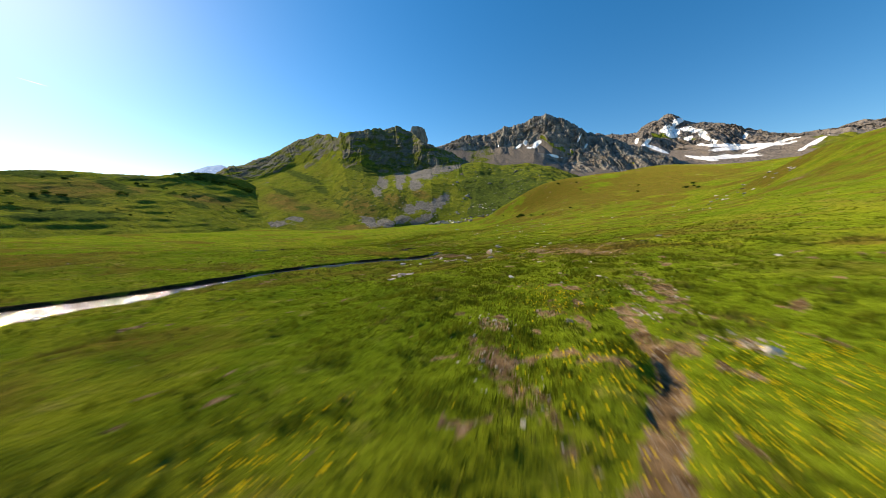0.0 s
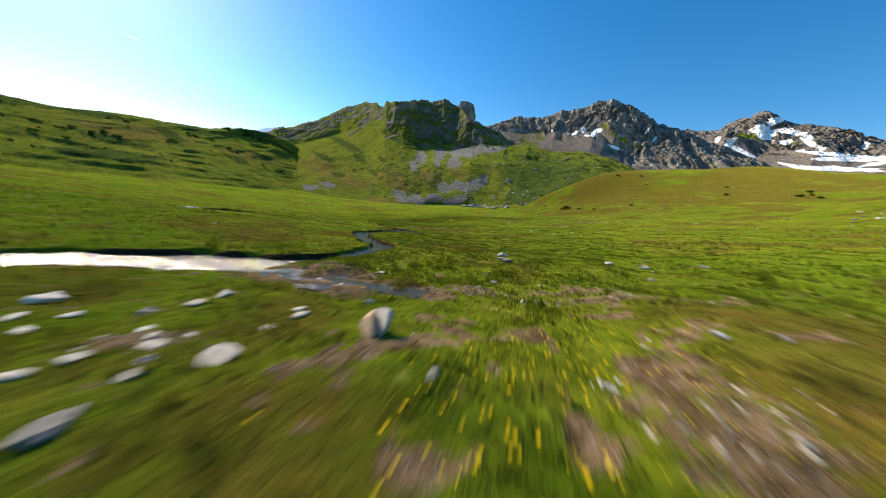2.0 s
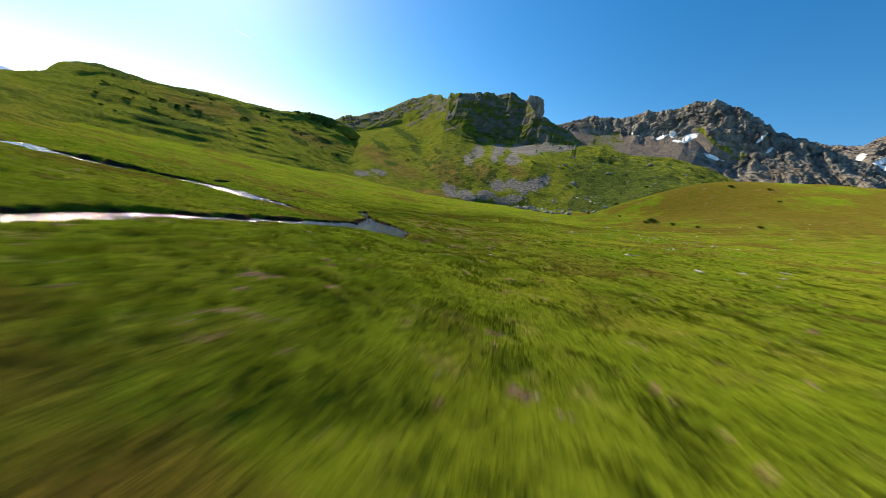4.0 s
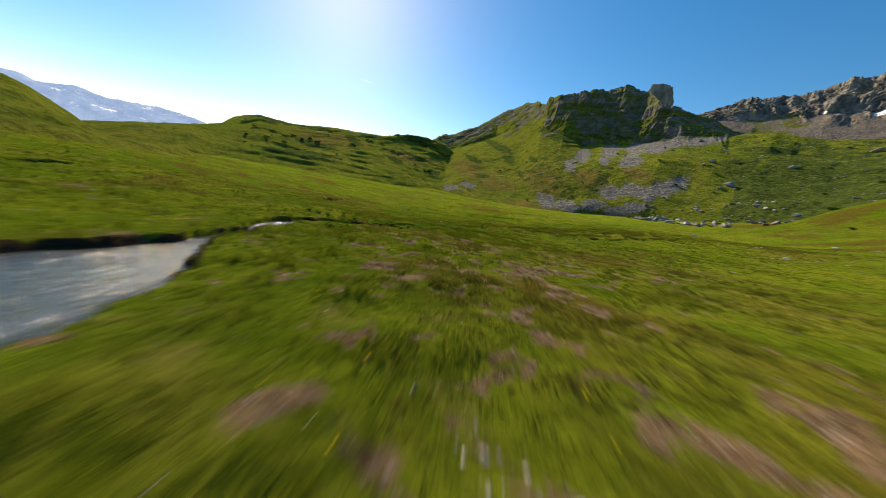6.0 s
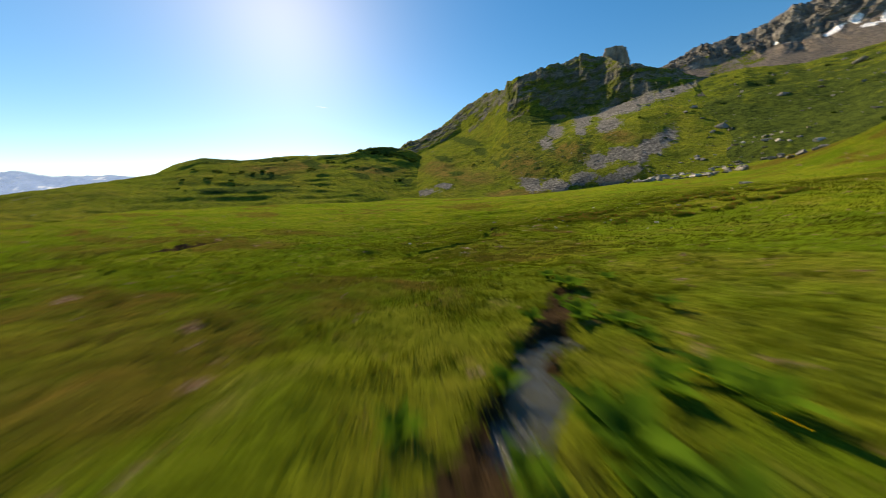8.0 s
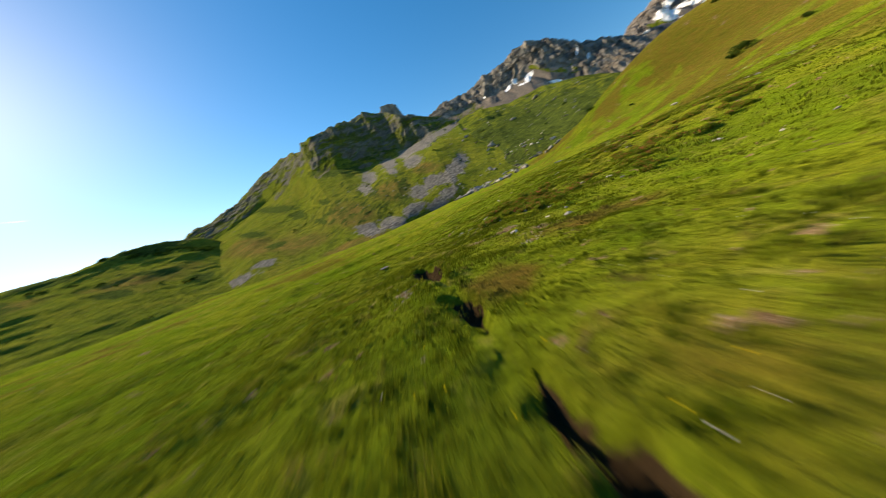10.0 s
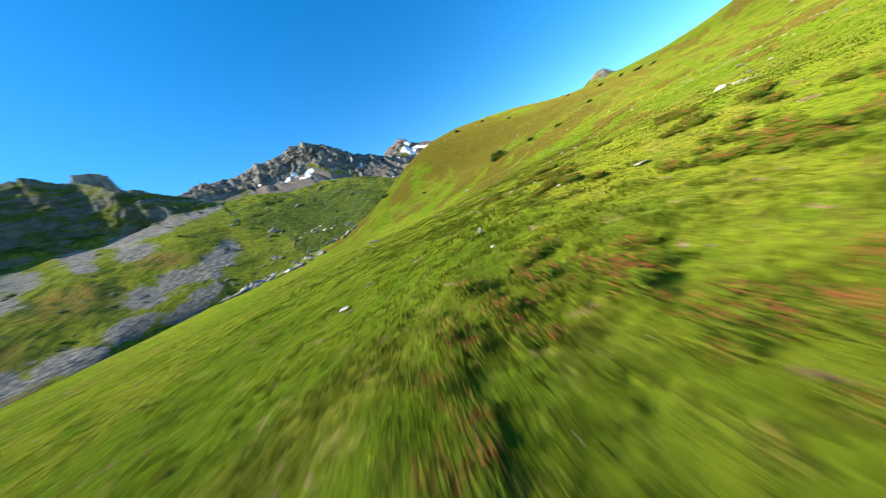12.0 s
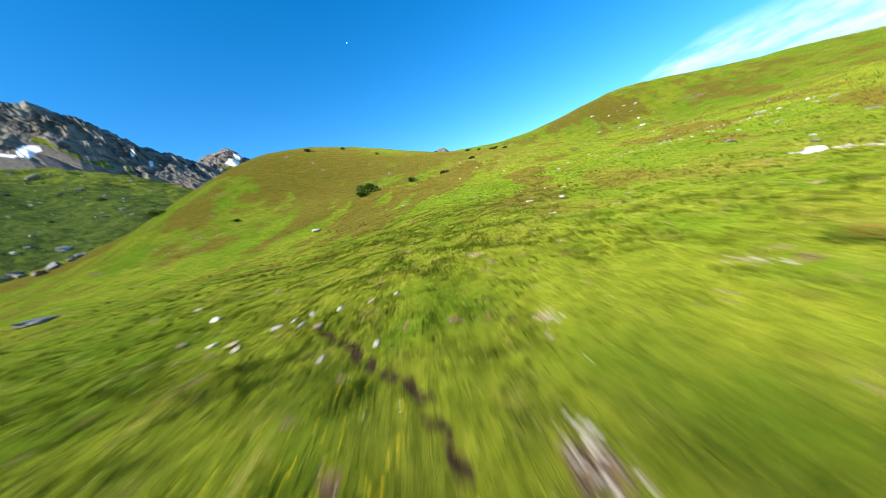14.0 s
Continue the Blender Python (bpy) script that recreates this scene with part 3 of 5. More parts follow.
def patches(rows5, most=1.0, soft=False):
    """A mask from soft patches: azimuth, elevation, half-sizes in degrees and a lean."""
    def mask(ad, el, level):
        m = np.zeros_like(ad)
        for ca, ce, ra, re, lean in rows5:
            b = blob(ad, el, ca, ce, ra, re, lean)
            m = np.maximum(m, 1 / (1 + np.sqrt(1 / b - 1)) if soft else b)
        return most * m
    return mask


SCREE_D = [(19.9, -0.1, 1.7, 1.1, 0.3), (15.5, -0.5, 2.3, 1, 0.1), (11.5, 0.6, 2, 1, -0.3), (9.0, 3.4, 1.6, 1.1, -0.4), (6.0, 4.3, 1.7, 1, -0.3), (3.4, 3.7, 1.6, 1, 0.0), (1.5, 5.1, 1.6, 1, -0.3), (-0.4, 6.4, 1.3, 1, -0.3), (7.0, -0.1, 2.1, 0.75, 0.0), (4.5, 1.1, 1.6, 0.88, -0.3),
           (16.6, 7.4, 1.2, 0.88, -0.4), (14.8, 9.3, 1.2, 1, -0.5), (11.2, 8.7, 1, 0.75, 0.0), (10.5, 10.6, 1.3, 1, -0.4), (7.3, 9.3, 1.6, 1, -0.2), (6.7, 11.4, 1.7, 1, -0.2), (4.0, 11.7, 1.8, 1, -0.2), (1.9, 12.3, 1.7, 0.75, -0.1), (-0.8, 12.6, 2.1, 0.62, -0.1), (-3.0, 13.1, 1.7, 0.44, -0.1)]
SCREE_HIGH = [(39.8, -0.6, 2.0, 0.5, -0.15), (35.8, 0.6, 1.4, 0.5, 0.0)]
BUSH_D = [(15.7, 11.6, 1.5, 0.6, 0.4), (25.4, 4.4, 0.5, 1.2, -0.6), (23.5, 7.6, 1.0, 0.6, 0), (33, 3, 1.6, 0.5, 0), (30, 9, 3, 0.8, 0.3), (12, 13.0, 5, 0.7, 0), (20, 12.2, 4, 0.8, 0.2), (2, 13.5, 4, 0.6, 0), (35, 6, 2, 0.6, 0.3), (28, 7, 1.2, 0.8, 0)]
crag = mountain("crag_mountain", "dark craggy mountain with grassy ledges above a green scree slope", (-16, 47, 0.11),
                [(47, 300, -3.2), (36, 230, -3.0), (26, 205, -3.4), (12, 225, -2.3), (2, 215, -1.8), (-10, 190, -1.6), (-16, 190, -1.0)],
                [(47, 560, 3.0), (42, 540, 6.0), (38, 560, 7.8), (31, 590, 11.0), (27, 560, 13.2), (23, 460, 13.6), (19, 415, 12.4), (15, 405, 11.3), (8, 395, 11.8), (2, 391, 13.1), (0, 395, 13.4), (-4, 400, 13.3), (-16, 420, 10)],
                [(47, 720, 5.5), (43, 660, 8.4), (41, 660, 9.6), (38.7, 690, 10.2), (36.9, 720, 11.0), (34, 740, 12.6), (29.6, 730, 15.4), (27.6, 710, 16.3), (25.7, 670, 17.3), (23.7, 580, 17.3), (23, 550, 17.2), (22.7, 530, 18.3), (21, 491, 18.8), (17.3, 499, 19.6), (12.5, 519, 20), (10.7, 526, 20.6), (9.6, 530, 20.4), (7.9, 525, 19.8), (6.8, 500, 19.3), (5.5, 455, 18.5), (3.4, 440, 17.7), (1.7, 446, 17.1), (-1.1, 465, 16), (-2.2, 475, 15.7), (-6, 490, 13.6), (-16, 500, 9)],
                CRAG_MAT, back=0.3, ledge=0.6, scree=patches(SCREE_D + SCREE_HIGH, 1.2, True), bush=lambda ad, el, level: np.maximum(patches(BUSH_D, 0.9, True)(ad, el, level), patches([(16, 5, 24, 10, 0)], 0.46, True)(ad, el, level)), heath=patches([(21, 3.5, 5, 3.0, 0.3), (30, 2, 5, 2, 0), (13, 5.5, 4, 2, 0), (6.0, 7.2, 2.5, 1.2, 0), (24, -1.6, 6, 1.0, 0), (36, 4, 4, 2, 0)], 0.95, True), soft=2.4, rib=5.0, rib_wide=11, jag=0.32, fall=[(-16, 1.0), (-2, 0.8), (3, 0.65), (12, 0.65), (18, 1.0), (26, 1.35), (33, 1.1), (37, 0.9), (47, 0.9)])

knoll = mountain("boulder_hillside", "green hillside scattered with grey boulders below the peaks", (-36, 8, 0.14),
                 [(8, 215, -5), (2, 210, -2.4), (-3, 205, -1.4), (-10, 190, -1.0), (-22, 150, -2.0), (-36, 150, 0)],
                 [(8, 385, 1.0), (3, 390, 5.5), (0, 395, 10.5), (-3, 395, 13.0), (-5.5, 395, 13.4), (-9, 395, 13.7), (-14, 395, 12.6), (-20, 395, 12.9), (-25, 395, 11.8), (-29, 395, 10.2), (-36, 395, 7)],
                 [(8, 400, 1.2), (3, 405, 5.7), (0, 410, 10.7), (-3, 410, 13.2), (-5.5, 410, 13.7), (-9, 410, 14.0), (-14, 410, 12.9), (-20, 410, 13.2), (-25, 410, 12.0), (-29, 410, 10.4), (-36, 410, 7)],
                 CRAG_MAT, back=0.5, rows=(170, 10, 10), jag=0.12, rib=2, soft=6.0, rockiness=0.25, scree=patches([(-4, 3.4, 3.6, 2.2, 0), (-2, 8.5, 2.5, 3, 0)], 0.6, True), bush=patches([(-8, 8, 4, 2, 0), (-12, 5, 3, 1, 0), (-2, 5.5, 2, 1.2, 0), (-10, 11.5, 4, 1, 0), (-16, 8, 4, 1.5, 0), (-14, 6, 20, 9, 0)], 0.76, True), fall=1.0)

SNOW_F = [(-16.5, 15.75, 1.0, 0.28, -0.55), (-17.9, 16.3, 0.4, 0.5, -0.3), (-20.2, 15.95, 1.2, 0.5, -0.5), (-18.8, 15.4, 0.5, 0.2, 0.2), (-23.9, 13.35, 1.4, 0.28, 0.35), (-28.2, 16.0, 0.16, 0.8, 0.4), (-29.5, 14.6, 0.2, 0.5, 0.4), (-12.2, 16.1, 0.2, 0.2, 0)]
peak = mountain("rocky_peak", "grey rocky peak with snow patches above a brown scree apron", (-48, 6, 0.10),
                [(6, 430, 9), (-20, 430, 8), (-48, 430, 5)],
                [(6, 690, 14.6), (-3.5, 690, 15.5), (-7, 690, 15.4), (-12.7, 690, 16.0), (-16.5, 690, 15.7), (-20, 690, 16.0), (-22, 670, 14.8), (-23.4, 650, 13.4), (-27.5, 640, 11.4), (-33, 640, 10.6), (-48, 640, 7)],
                [(6, 760, 15.0), (-1.7, 760, 16.8), (-4.5, 760, 18.3), (-6.5, 760, 18.0), (-10.8, 760, 18.5), (-13.3, 760, 19.4), (-14.9, 760, 19.2), (-17.5, 760, 20.0), (-19.3, 760, 20.8), (-21.8, 760, 21.0), (-23.3, 760, 20.5), (-25, 760, 19.5),
                 (-27.5, 760, 18.2), (-29.5, 760, 16.8), (-31, 760, 16.2), (-33.5, 770, 15.2), (-38, 780, 13), (-48, 780, 8)],
                PEAK_MAT, snow=patches(SNOW_F, 0.88, True), scree=lambda ad, el, level: (level < 0.15) * (0.9 - 0.35 * step(-14, -9, ad) * step(-4, -7, ad)) + 0.0 * el, jag=0.38, rib=12, rib_wide=27, soft=3.0, ledge=0.1, rows=(50, 110, 16))

SNOW_G = [(-40.6, 14.3, 1.5, 0.8, 0.5), (-41.2, 15.6, 0.7, 0.5, -0.3), (-42.8, 14.2, 1.3, 0.35, 0.3), (-36.2, 13.7, 0.35, 0.5, 0.2), (-37.6, 13.2, 0.3, 0.8, 0.8), (-39, 12.2, 1.8, 0.2, 0.5), (-44.5, 13.6, 0.9, 0.25, 0.6), (-45.2, 12.6, 1.4, 0.3, 0.6),
          (-47.5, 11.2, 3.6, 0.22, 0.2), (-49.5, 10.6, 4.0, 0.3, 0.05), (-48, 9.6, 3.5, 0.3, 0.1), (-51.5, 10.3, 2.5, 0.25, -0.25), (-45, 9.9, 2.0, 0.2, 0.3), (-43, 13.0, 0.6, 0.3, 0), (-55.5, 9.9, 1.2, 0.25, -0.6), (-57, 9.2, 1.0, 0.2, -0.5), (-49.1, 12.1, 0.3, 0.4, 0)]
high = mountain("snowy_summit", "distant grey summit with long snowfields under a blue sky", (-66, -26, 0.10),
                [(-26, 830, 9), (-66, 830, 6)],
                [(-26, 1165, 12.4), (-34.6, 1165, 13.0), (-37, 1165, 14.4), (-41, 1165, 12.0), (-46, 1165, 12.3), (-49, 1165, 11.0), (-53, 1165, 10.4), (-58, 1165, 10.4), (-66, 1165, 9)],
                [(-26, 1393, 15.6), (-29.6, 1393, 15.8), (-31.2, 1393, 15.3), (-33.8, 1393, 14.9), (-35.8, 1393, 15.0), (-36.4, 1393, 15.8), (-38.4, 1393, 16.1), (-39.3, 1393, 16.9), (-40.1, 1393, 17.0), (-41.1, 1393, 16.4), (-41.7, 1393, 15.8),
                 (-42.8, 1393, 15.1), (-44.3, 1393, 14.9), (-46.5, 1393, 14.2), (-48, 1393, 13.5), (-48.8, 1393, 12.7), (-50, 1393, 12.3), (-53, 1393, 11.2), (-56.7, 1393, 11.0), (-58.6, 1393, 11.6), (-61, 1393, 11.0), (-66, 1393, 11)],
                HIGH_MAT, snow=patches(SNOW_G, 0.9, True), scree=lambda ad, el, level: (level < 0.1) * 0.9 * step(-58, -54, ad), jag=0.2, rib=26, rib_wide=40, soft=5.0, ledge=0.0)

side_peak = mountain("side_peak", "distant grey-green summit showing over the grassy slope", (-96, -62, 0.25),
                     [(-62, 1100, 4), (-96, 1100, 4)], [(-62, 1300, 8), (-96, 1300, 7)],
                     [(-62, 1400, 9.0), (-66, 1400, 10.4), (-72.5, 1400, 10.4), (-74.6, 1400, 11.4), (-75.4, 1400, 11.8), (-76.6, 1400, 11.8), (-77.8, 1400, 10.6), (-84, 1400, 8.5), (-96, 1400, 6)], HIGH_MAT, rows=(20, 50, 6), rib=12, rockiness=0.6, jag=0.15)

west = mountain("terraced_hillside", "green hillside with terraces and dark bushes under a rounded ridge", (33, 128, 0.16),
                [(33, 240, -6.0), (36, 240, -4.4), (44, 250, -3.0), (53, 215, -4.0), (62, 190, -4.3), (72, 175, -4.0), (80, 160, -3.9), (88, 140, -3.4), (100, 110, -4.2), (128, 100, -4)],
                [(33, 460, 0.5), (36, 460, 2.4), (38.4, 462, 5.3), (41, 462, 6.6), (44, 445, 7.2), (48, 424, 7.2), (53, 410, 6.8), (63, 410, 6.2), (70, 410, 5.4), (74, 400, 5.6), (79, 310, 2.4), (84, 250, 1.2), (89, 225, 0.2), (92, 220, -0.6), (94, 215, -1.1), (96, 212, 0.4), (99, 205, 2.2), (128, 190, 9)],
                [(33, 490, 1.0), (36, 490, 3.2), (38.4, 490, 6.4), (39.9, 490, 7.4), (41.2, 485, 7.9), (44.2, 470, 8.4), (46.9, 450, 8.5), (49.5, 440, 8.1), (53, 440, 7.2), (58, 440, 6.9), (62.7, 440, 6.7), (67, 440, 5.9), (70.5, 440, 5.8), (73.3, 440, 5.9), (75.2, 430, 5.5), (77, 400, 4.8),
                 (79, 340, 3.3), (82, 290, 2.4), (85.5, 270, 1.7), (89.5, 255, 0.8), (92, 245, 0.2), (94, 242, -0.3), (96, 242, 1.3), (98, 242, 2.6), (99.5, 242, 3.1), (104, 235, 4.4), (128, 210, 10)],
                CRAG_MAT, back=0.35, rows=(170, 16, 12), jag=0.1, rib=2.5, soft=3.0, rockiness=0.35, ledge=0.3, heath=patches([(48, 4.0, 6, 1.8, 0), (66, 4.2, 6, 1.0, 0), (60, 5, 6, 1, 0)], 0.8, True), bush=patches([(46, 8.3, 4.6, 1.1, 0.0), (68, 1.0, 4.5, 0.7, 0), (72, 0.6, 4, 0.5, 0), (66, 3.0, 3.5, 0.5, 0.05), (59, 5.2, 1.5, 0.8, 0.4), (55, 6.6, 3, 0.5, 0), (66, 6.0, 4, 0.5, 0), (72, 5.7, 3, 0.5, 0), (51, 3.0, 1.5, 0.5, 0.2), (43, 2.0, 1.5, 0.6, 0.2), (47, 4.4, 2.5, 0.4, 0.3)], 0.95, True), fall=1.15, terrace=0.5)

# both far sheets carry their haze in the material's blue and its glow
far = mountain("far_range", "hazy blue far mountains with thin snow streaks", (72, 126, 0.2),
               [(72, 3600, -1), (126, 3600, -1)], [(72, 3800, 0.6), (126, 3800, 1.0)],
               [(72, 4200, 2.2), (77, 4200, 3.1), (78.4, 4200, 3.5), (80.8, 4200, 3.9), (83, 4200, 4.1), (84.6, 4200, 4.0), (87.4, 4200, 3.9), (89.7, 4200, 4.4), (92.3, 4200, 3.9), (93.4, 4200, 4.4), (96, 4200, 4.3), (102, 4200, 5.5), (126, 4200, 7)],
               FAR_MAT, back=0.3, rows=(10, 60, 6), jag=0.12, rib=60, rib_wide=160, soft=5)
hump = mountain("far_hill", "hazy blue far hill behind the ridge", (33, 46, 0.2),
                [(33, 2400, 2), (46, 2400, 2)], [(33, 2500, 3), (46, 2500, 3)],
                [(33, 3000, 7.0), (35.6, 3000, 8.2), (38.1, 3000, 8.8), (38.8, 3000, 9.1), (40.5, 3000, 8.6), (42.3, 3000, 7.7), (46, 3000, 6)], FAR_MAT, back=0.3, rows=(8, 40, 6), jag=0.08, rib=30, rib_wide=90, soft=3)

# ---- the stream ----
def ribbon(name, key, drop, label, margin=0.65):
    """A sheet of water along a line, a little under its banks."""
    p = LINES[key]
    d = np.gradient(p[:, :2], axis=0)
    d /= np.linalg.norm(d, axis=1)[:, None]
    z = rolling(p[:, 0], p[:, 1])
    z = np.convolve(np.pad(z, 4, mode="edge"), np.ones(9) / 9, mode="valid") - drop
    k = np.linspace(-1, 1, 9)
    half = p[:, 2:3] / 2 + margin
    x, y = p[:, :1] - d[:, 1:] * half * k, p[:, 1:2] + d[:, :1] * half * k
    ob = mesh_grid(name, x, y, np.repeat(z[:, None], 9, 1), {}, WATER_MAT)
    return tagged(ob, label, "stream", kind="structure")


ribbon("water", "stream", 0.22, "shallow rippling mountain stream glinting in the sun")
ribbon("water", "branch", 0.24, "narrow side channel of clear stream water")
ribbon("water", "braid", 0.07, "shallow braided water over gravel beside the stream", 0.14)
ribbon("water", "shoal", 0.07, "small shallow pool on the gravel beside the stream", 0.14)
ribbon("water", "puddle", 0.335, "small bright puddle on the gravel bank", 0.1)


# ---- thin cloud, vapour trail and day moon, far off in the sky ----
# backdrop only: the sunlit white of cloud, trail and moon is put in as a glow
def glow_material(name, colour, strength, veil=None):
    n = Nodes(name)
    e = n.add("ShaderNodeEmission")
    e.inputs["Color"].default_value, e.inputs["Strength"].default_value = (*colour, 1), strength
    if veil is None:
        n.link(e.outputs[0], n.out.inputs["Surface"])
        return n.mat
    mix, clear = n.add("ShaderNodeMixShader"), n.add("ShaderNodeBsdfTransparent")
    n.link(n.math("MULTIPLY", n.math("MULTIPLY", n.mask("thick"), n.span(n.noise(veil, 6, 0.6, stretch=(1, 1, 4)), 0.30, 0.62, 0.05, 1.0)), 0.45), mix.inputs[0])
    n.link(clear.outputs[0], mix.inputs[1])
    n.link(e.outputs[0], mix.inputs[2])
    n.link(mix.outputs[0], n.out.inputs["Surface"])
    return n.mat


def sky_strip(name, label, line, material, r=4300.0, rows=24, cols=50):
    """A thin veil along rows of azimuth, elevation and half-width."""
    p = np.array(line, float)
    t = np.linspace(0, 1, cols)
    k = np.linspace(0, 1, len(p))
    az, el, half = (np.interp(t, k, p[:, i])[:, None] for i in range(3))
    v = np.linspace(-1, 1, rows)[None]
    e = np.radians(el + half * v)
    a = np.radians(az + 0 * v)
    x, y, z = HUB[0] - r * np.sin(a) * np.cos(e), HUB[1] + r * np.cos(a) * np.cos(e), r * np.sin(e)
    thick = (1 - v ** 2) ** 1.5 * np.clip(np.minimum(t * 5, (1 - t) * 8), 0, 1)[:, None]
    ob = mesh_grid(name, x, y, z, {"thick": thick}, material)
    ob.visible_shadow = False
    return tagged(ob, label, "cloud", kind="structure")


sky_strip("cloud", "thin white wisp of high cloud over the slope", [(-111.0, 12.0, 0.6), (-115, 12.4, 1.6), (-120, 12.2, 3.2), (-126, 11.0, 4.5), (-138, 8.0, 6)], glow_material("cloud_veil", (0.93, 0.96, 1.0), 0.95, 0.0016))
sky_strip("vapour_trail", "short white vapour trail in the blue sky", [(56.4, 15.65, 0.06), (54.2, 15.45, 0.08)], glow_material("trail_veil", (1, 1, 1), 0.9, 0.01), rows=7, cols=12)


def day_moon():
    bm = bmesh.new()
    arc = [(math.sin(t), math.cos(t)) for t in np.linspace(-1.5, 1.5, 15)]
    outer = [bm.verts.new((10 * c, 0, 10 * s)) for s, c in arc]
    inner = [bm.verts.new((3 * c, 0.5, 10 * s)) for s, c in arc]
    for k in range(14):
        bm.faces.new((outer[k], outer[k + 1], inner[k + 1], inner[k]))
    me = bpy.data.meshes.new("moon")
    bm.to_mesh(me)
    bm.free()
    me.materials.append(glow_material("moonlight", (0.9, 0.93, 1.0), 0.8))
    ob = new("moon", me)
    d = toward(-64.7, 30.8)
    ob.location = Vector((HUB[0], HUB[1], 0)) + d * 4300
    ob.rotation_euler = (0, radians(25), radians(-64.7))
    ob.visible_shadow = False
    return tagged(ob, "pale half moon in the daytime sky", "moon", kind="structure")


day_moon()

# ---- shared builders for things ----
def part(name, bm, material, parent=None, label="", smooth=True):
    """Links a bmesh as one mesh object, under a thing or a part."""
    me = bpy.data.meshes.new(name)
    for f in bm.faces:
        f.smooth = smooth
    bm.to_mesh(me)
    bm.free()
    me.materials.append(material)
    ob = new(name, me)
    ob.parent = parent
    return tagged(ob, label) if label else ob


def thing(name, label, category, group=""):
    return tagged(new(name), label, category, group)


def rest(ob, x, y, sink=0.0, turn=0.0, size=1.0, tip=0.0):
    """Stands a thing on the ground."""
    z = float(height(np.array([x]), np.array([y]))[0])
    ob.matrix_basis = pose(x, y, z - sink, tip, tip * 0.6, turn) @ Matrix.Diagonal((size, size, size, 1))
    return ob


def rock_mesh(seed, flat=0.6, long=1.3, rough=0.28, cuts=7, level=3):
    """A broken stone about 1 m long: a ball cut by planes, then roughened."""
    r = random.Random(seed)
    bm = bmesh.new()
    bmesh.ops.create_icosphere(bm, subdivisions=level, radius=0.5)
    planes = []
    for _ in range(cuts):
        d = Vector((r.gauss(0, 1), r.gauss(0, 1), r.gauss(0, 0.8))).normalized()
        planes.append((d, r.uniform(0.22, 0.40)))
    for v in bm.verts:
        for d, h in planes:
            over = v.co.dot(d) - h
            if over > 0:
                v.co -= d * over * 0.97
        v.co += v.co.normalized() * 0.07 * rough / 0.28 * noise.fractal(v.co * 3.1 + Vector((seed, 0, 0)), 1.0, 2.0, 4)
        v.co.x *= long
        v.co.z *= flat
    return bm


def stone_material(name, a, b, lichen):
    n = Nodes(name)
    c = n.mix(n.span(n.noise(2.2, 6, 0.65), 0.35, 0.65), a, b)
    c = n.mix(n.span(n.noise(9.0, 5, 0.7), 0.55, 0.72, 0, 0.7), c, lichen)
    info = n.add("ShaderNodeObjectInfo").outputs["Random"]
    c = n.mix(n.span(info, 0, 1, 0, 0.35), c, (0.20, 0.17, 0.14))
    return n.finish(c, 0.85, n.noise(14.0, 6, 0.7), 0.03, 0.7)


PALE = stone_material("pale_stone", (0.62, 0.58, 0.52), (0.44, 0.41, 0.37), (0.30, 0.28, 0.22))
TAN = stone_material("tan_stone", (0.50, 0.36, 0.24), (0.36, 0.26, 0.18), (0.55, 0.46, 0.36))
GREY = stone_material("grey_stone", (0.26, 0.26, 0.25), (0.16, 0.16, 0.16), (0.34, 0.32, 0.28))
STONES = {}
for tone, material, count in (("pale", PALE, 5), ("tan", TAN, 3), ("grey", GREY, 5)):
    for k in range(count):
        ob = part("stone_shape", rock_mesh(10 * len(tone) + k, flat=(0.30, 0.40, 0.48, 0.30, 0.44)[k], long=(1.5, 1.1, 1.25, 1.9, 1.0)[k], cuts=11), material, smooth=False)
        STONES[tone, k] = ob.data
        bpy.data.objects.remove(ob)

TONES = {"pale": ("pale weathered stone lying in the meadow grass", "stones in the meadow"), "tan": ("tan rust-stained stone lying in the turf", "stones in the meadow"), "grey": ("grey lichened stone lying in the turf", "stones in the meadow")}


def stone(x, y, size, tone="pale", k=None, name="stone", label="", group=""):
    k = random.randrange(5 if tone != "tan" else 3) if k is None else k
    ob = new(name, STONES[tone, k])
    rest(ob, x, y, -0.06 * size, random.uniform(0, 360), size * 0.88, random.uniform(-8, 8))
    return tagged(ob, label or TONES[tone][0], "stone" if name == "stone" else "boulder", group or TONES[tone][1])


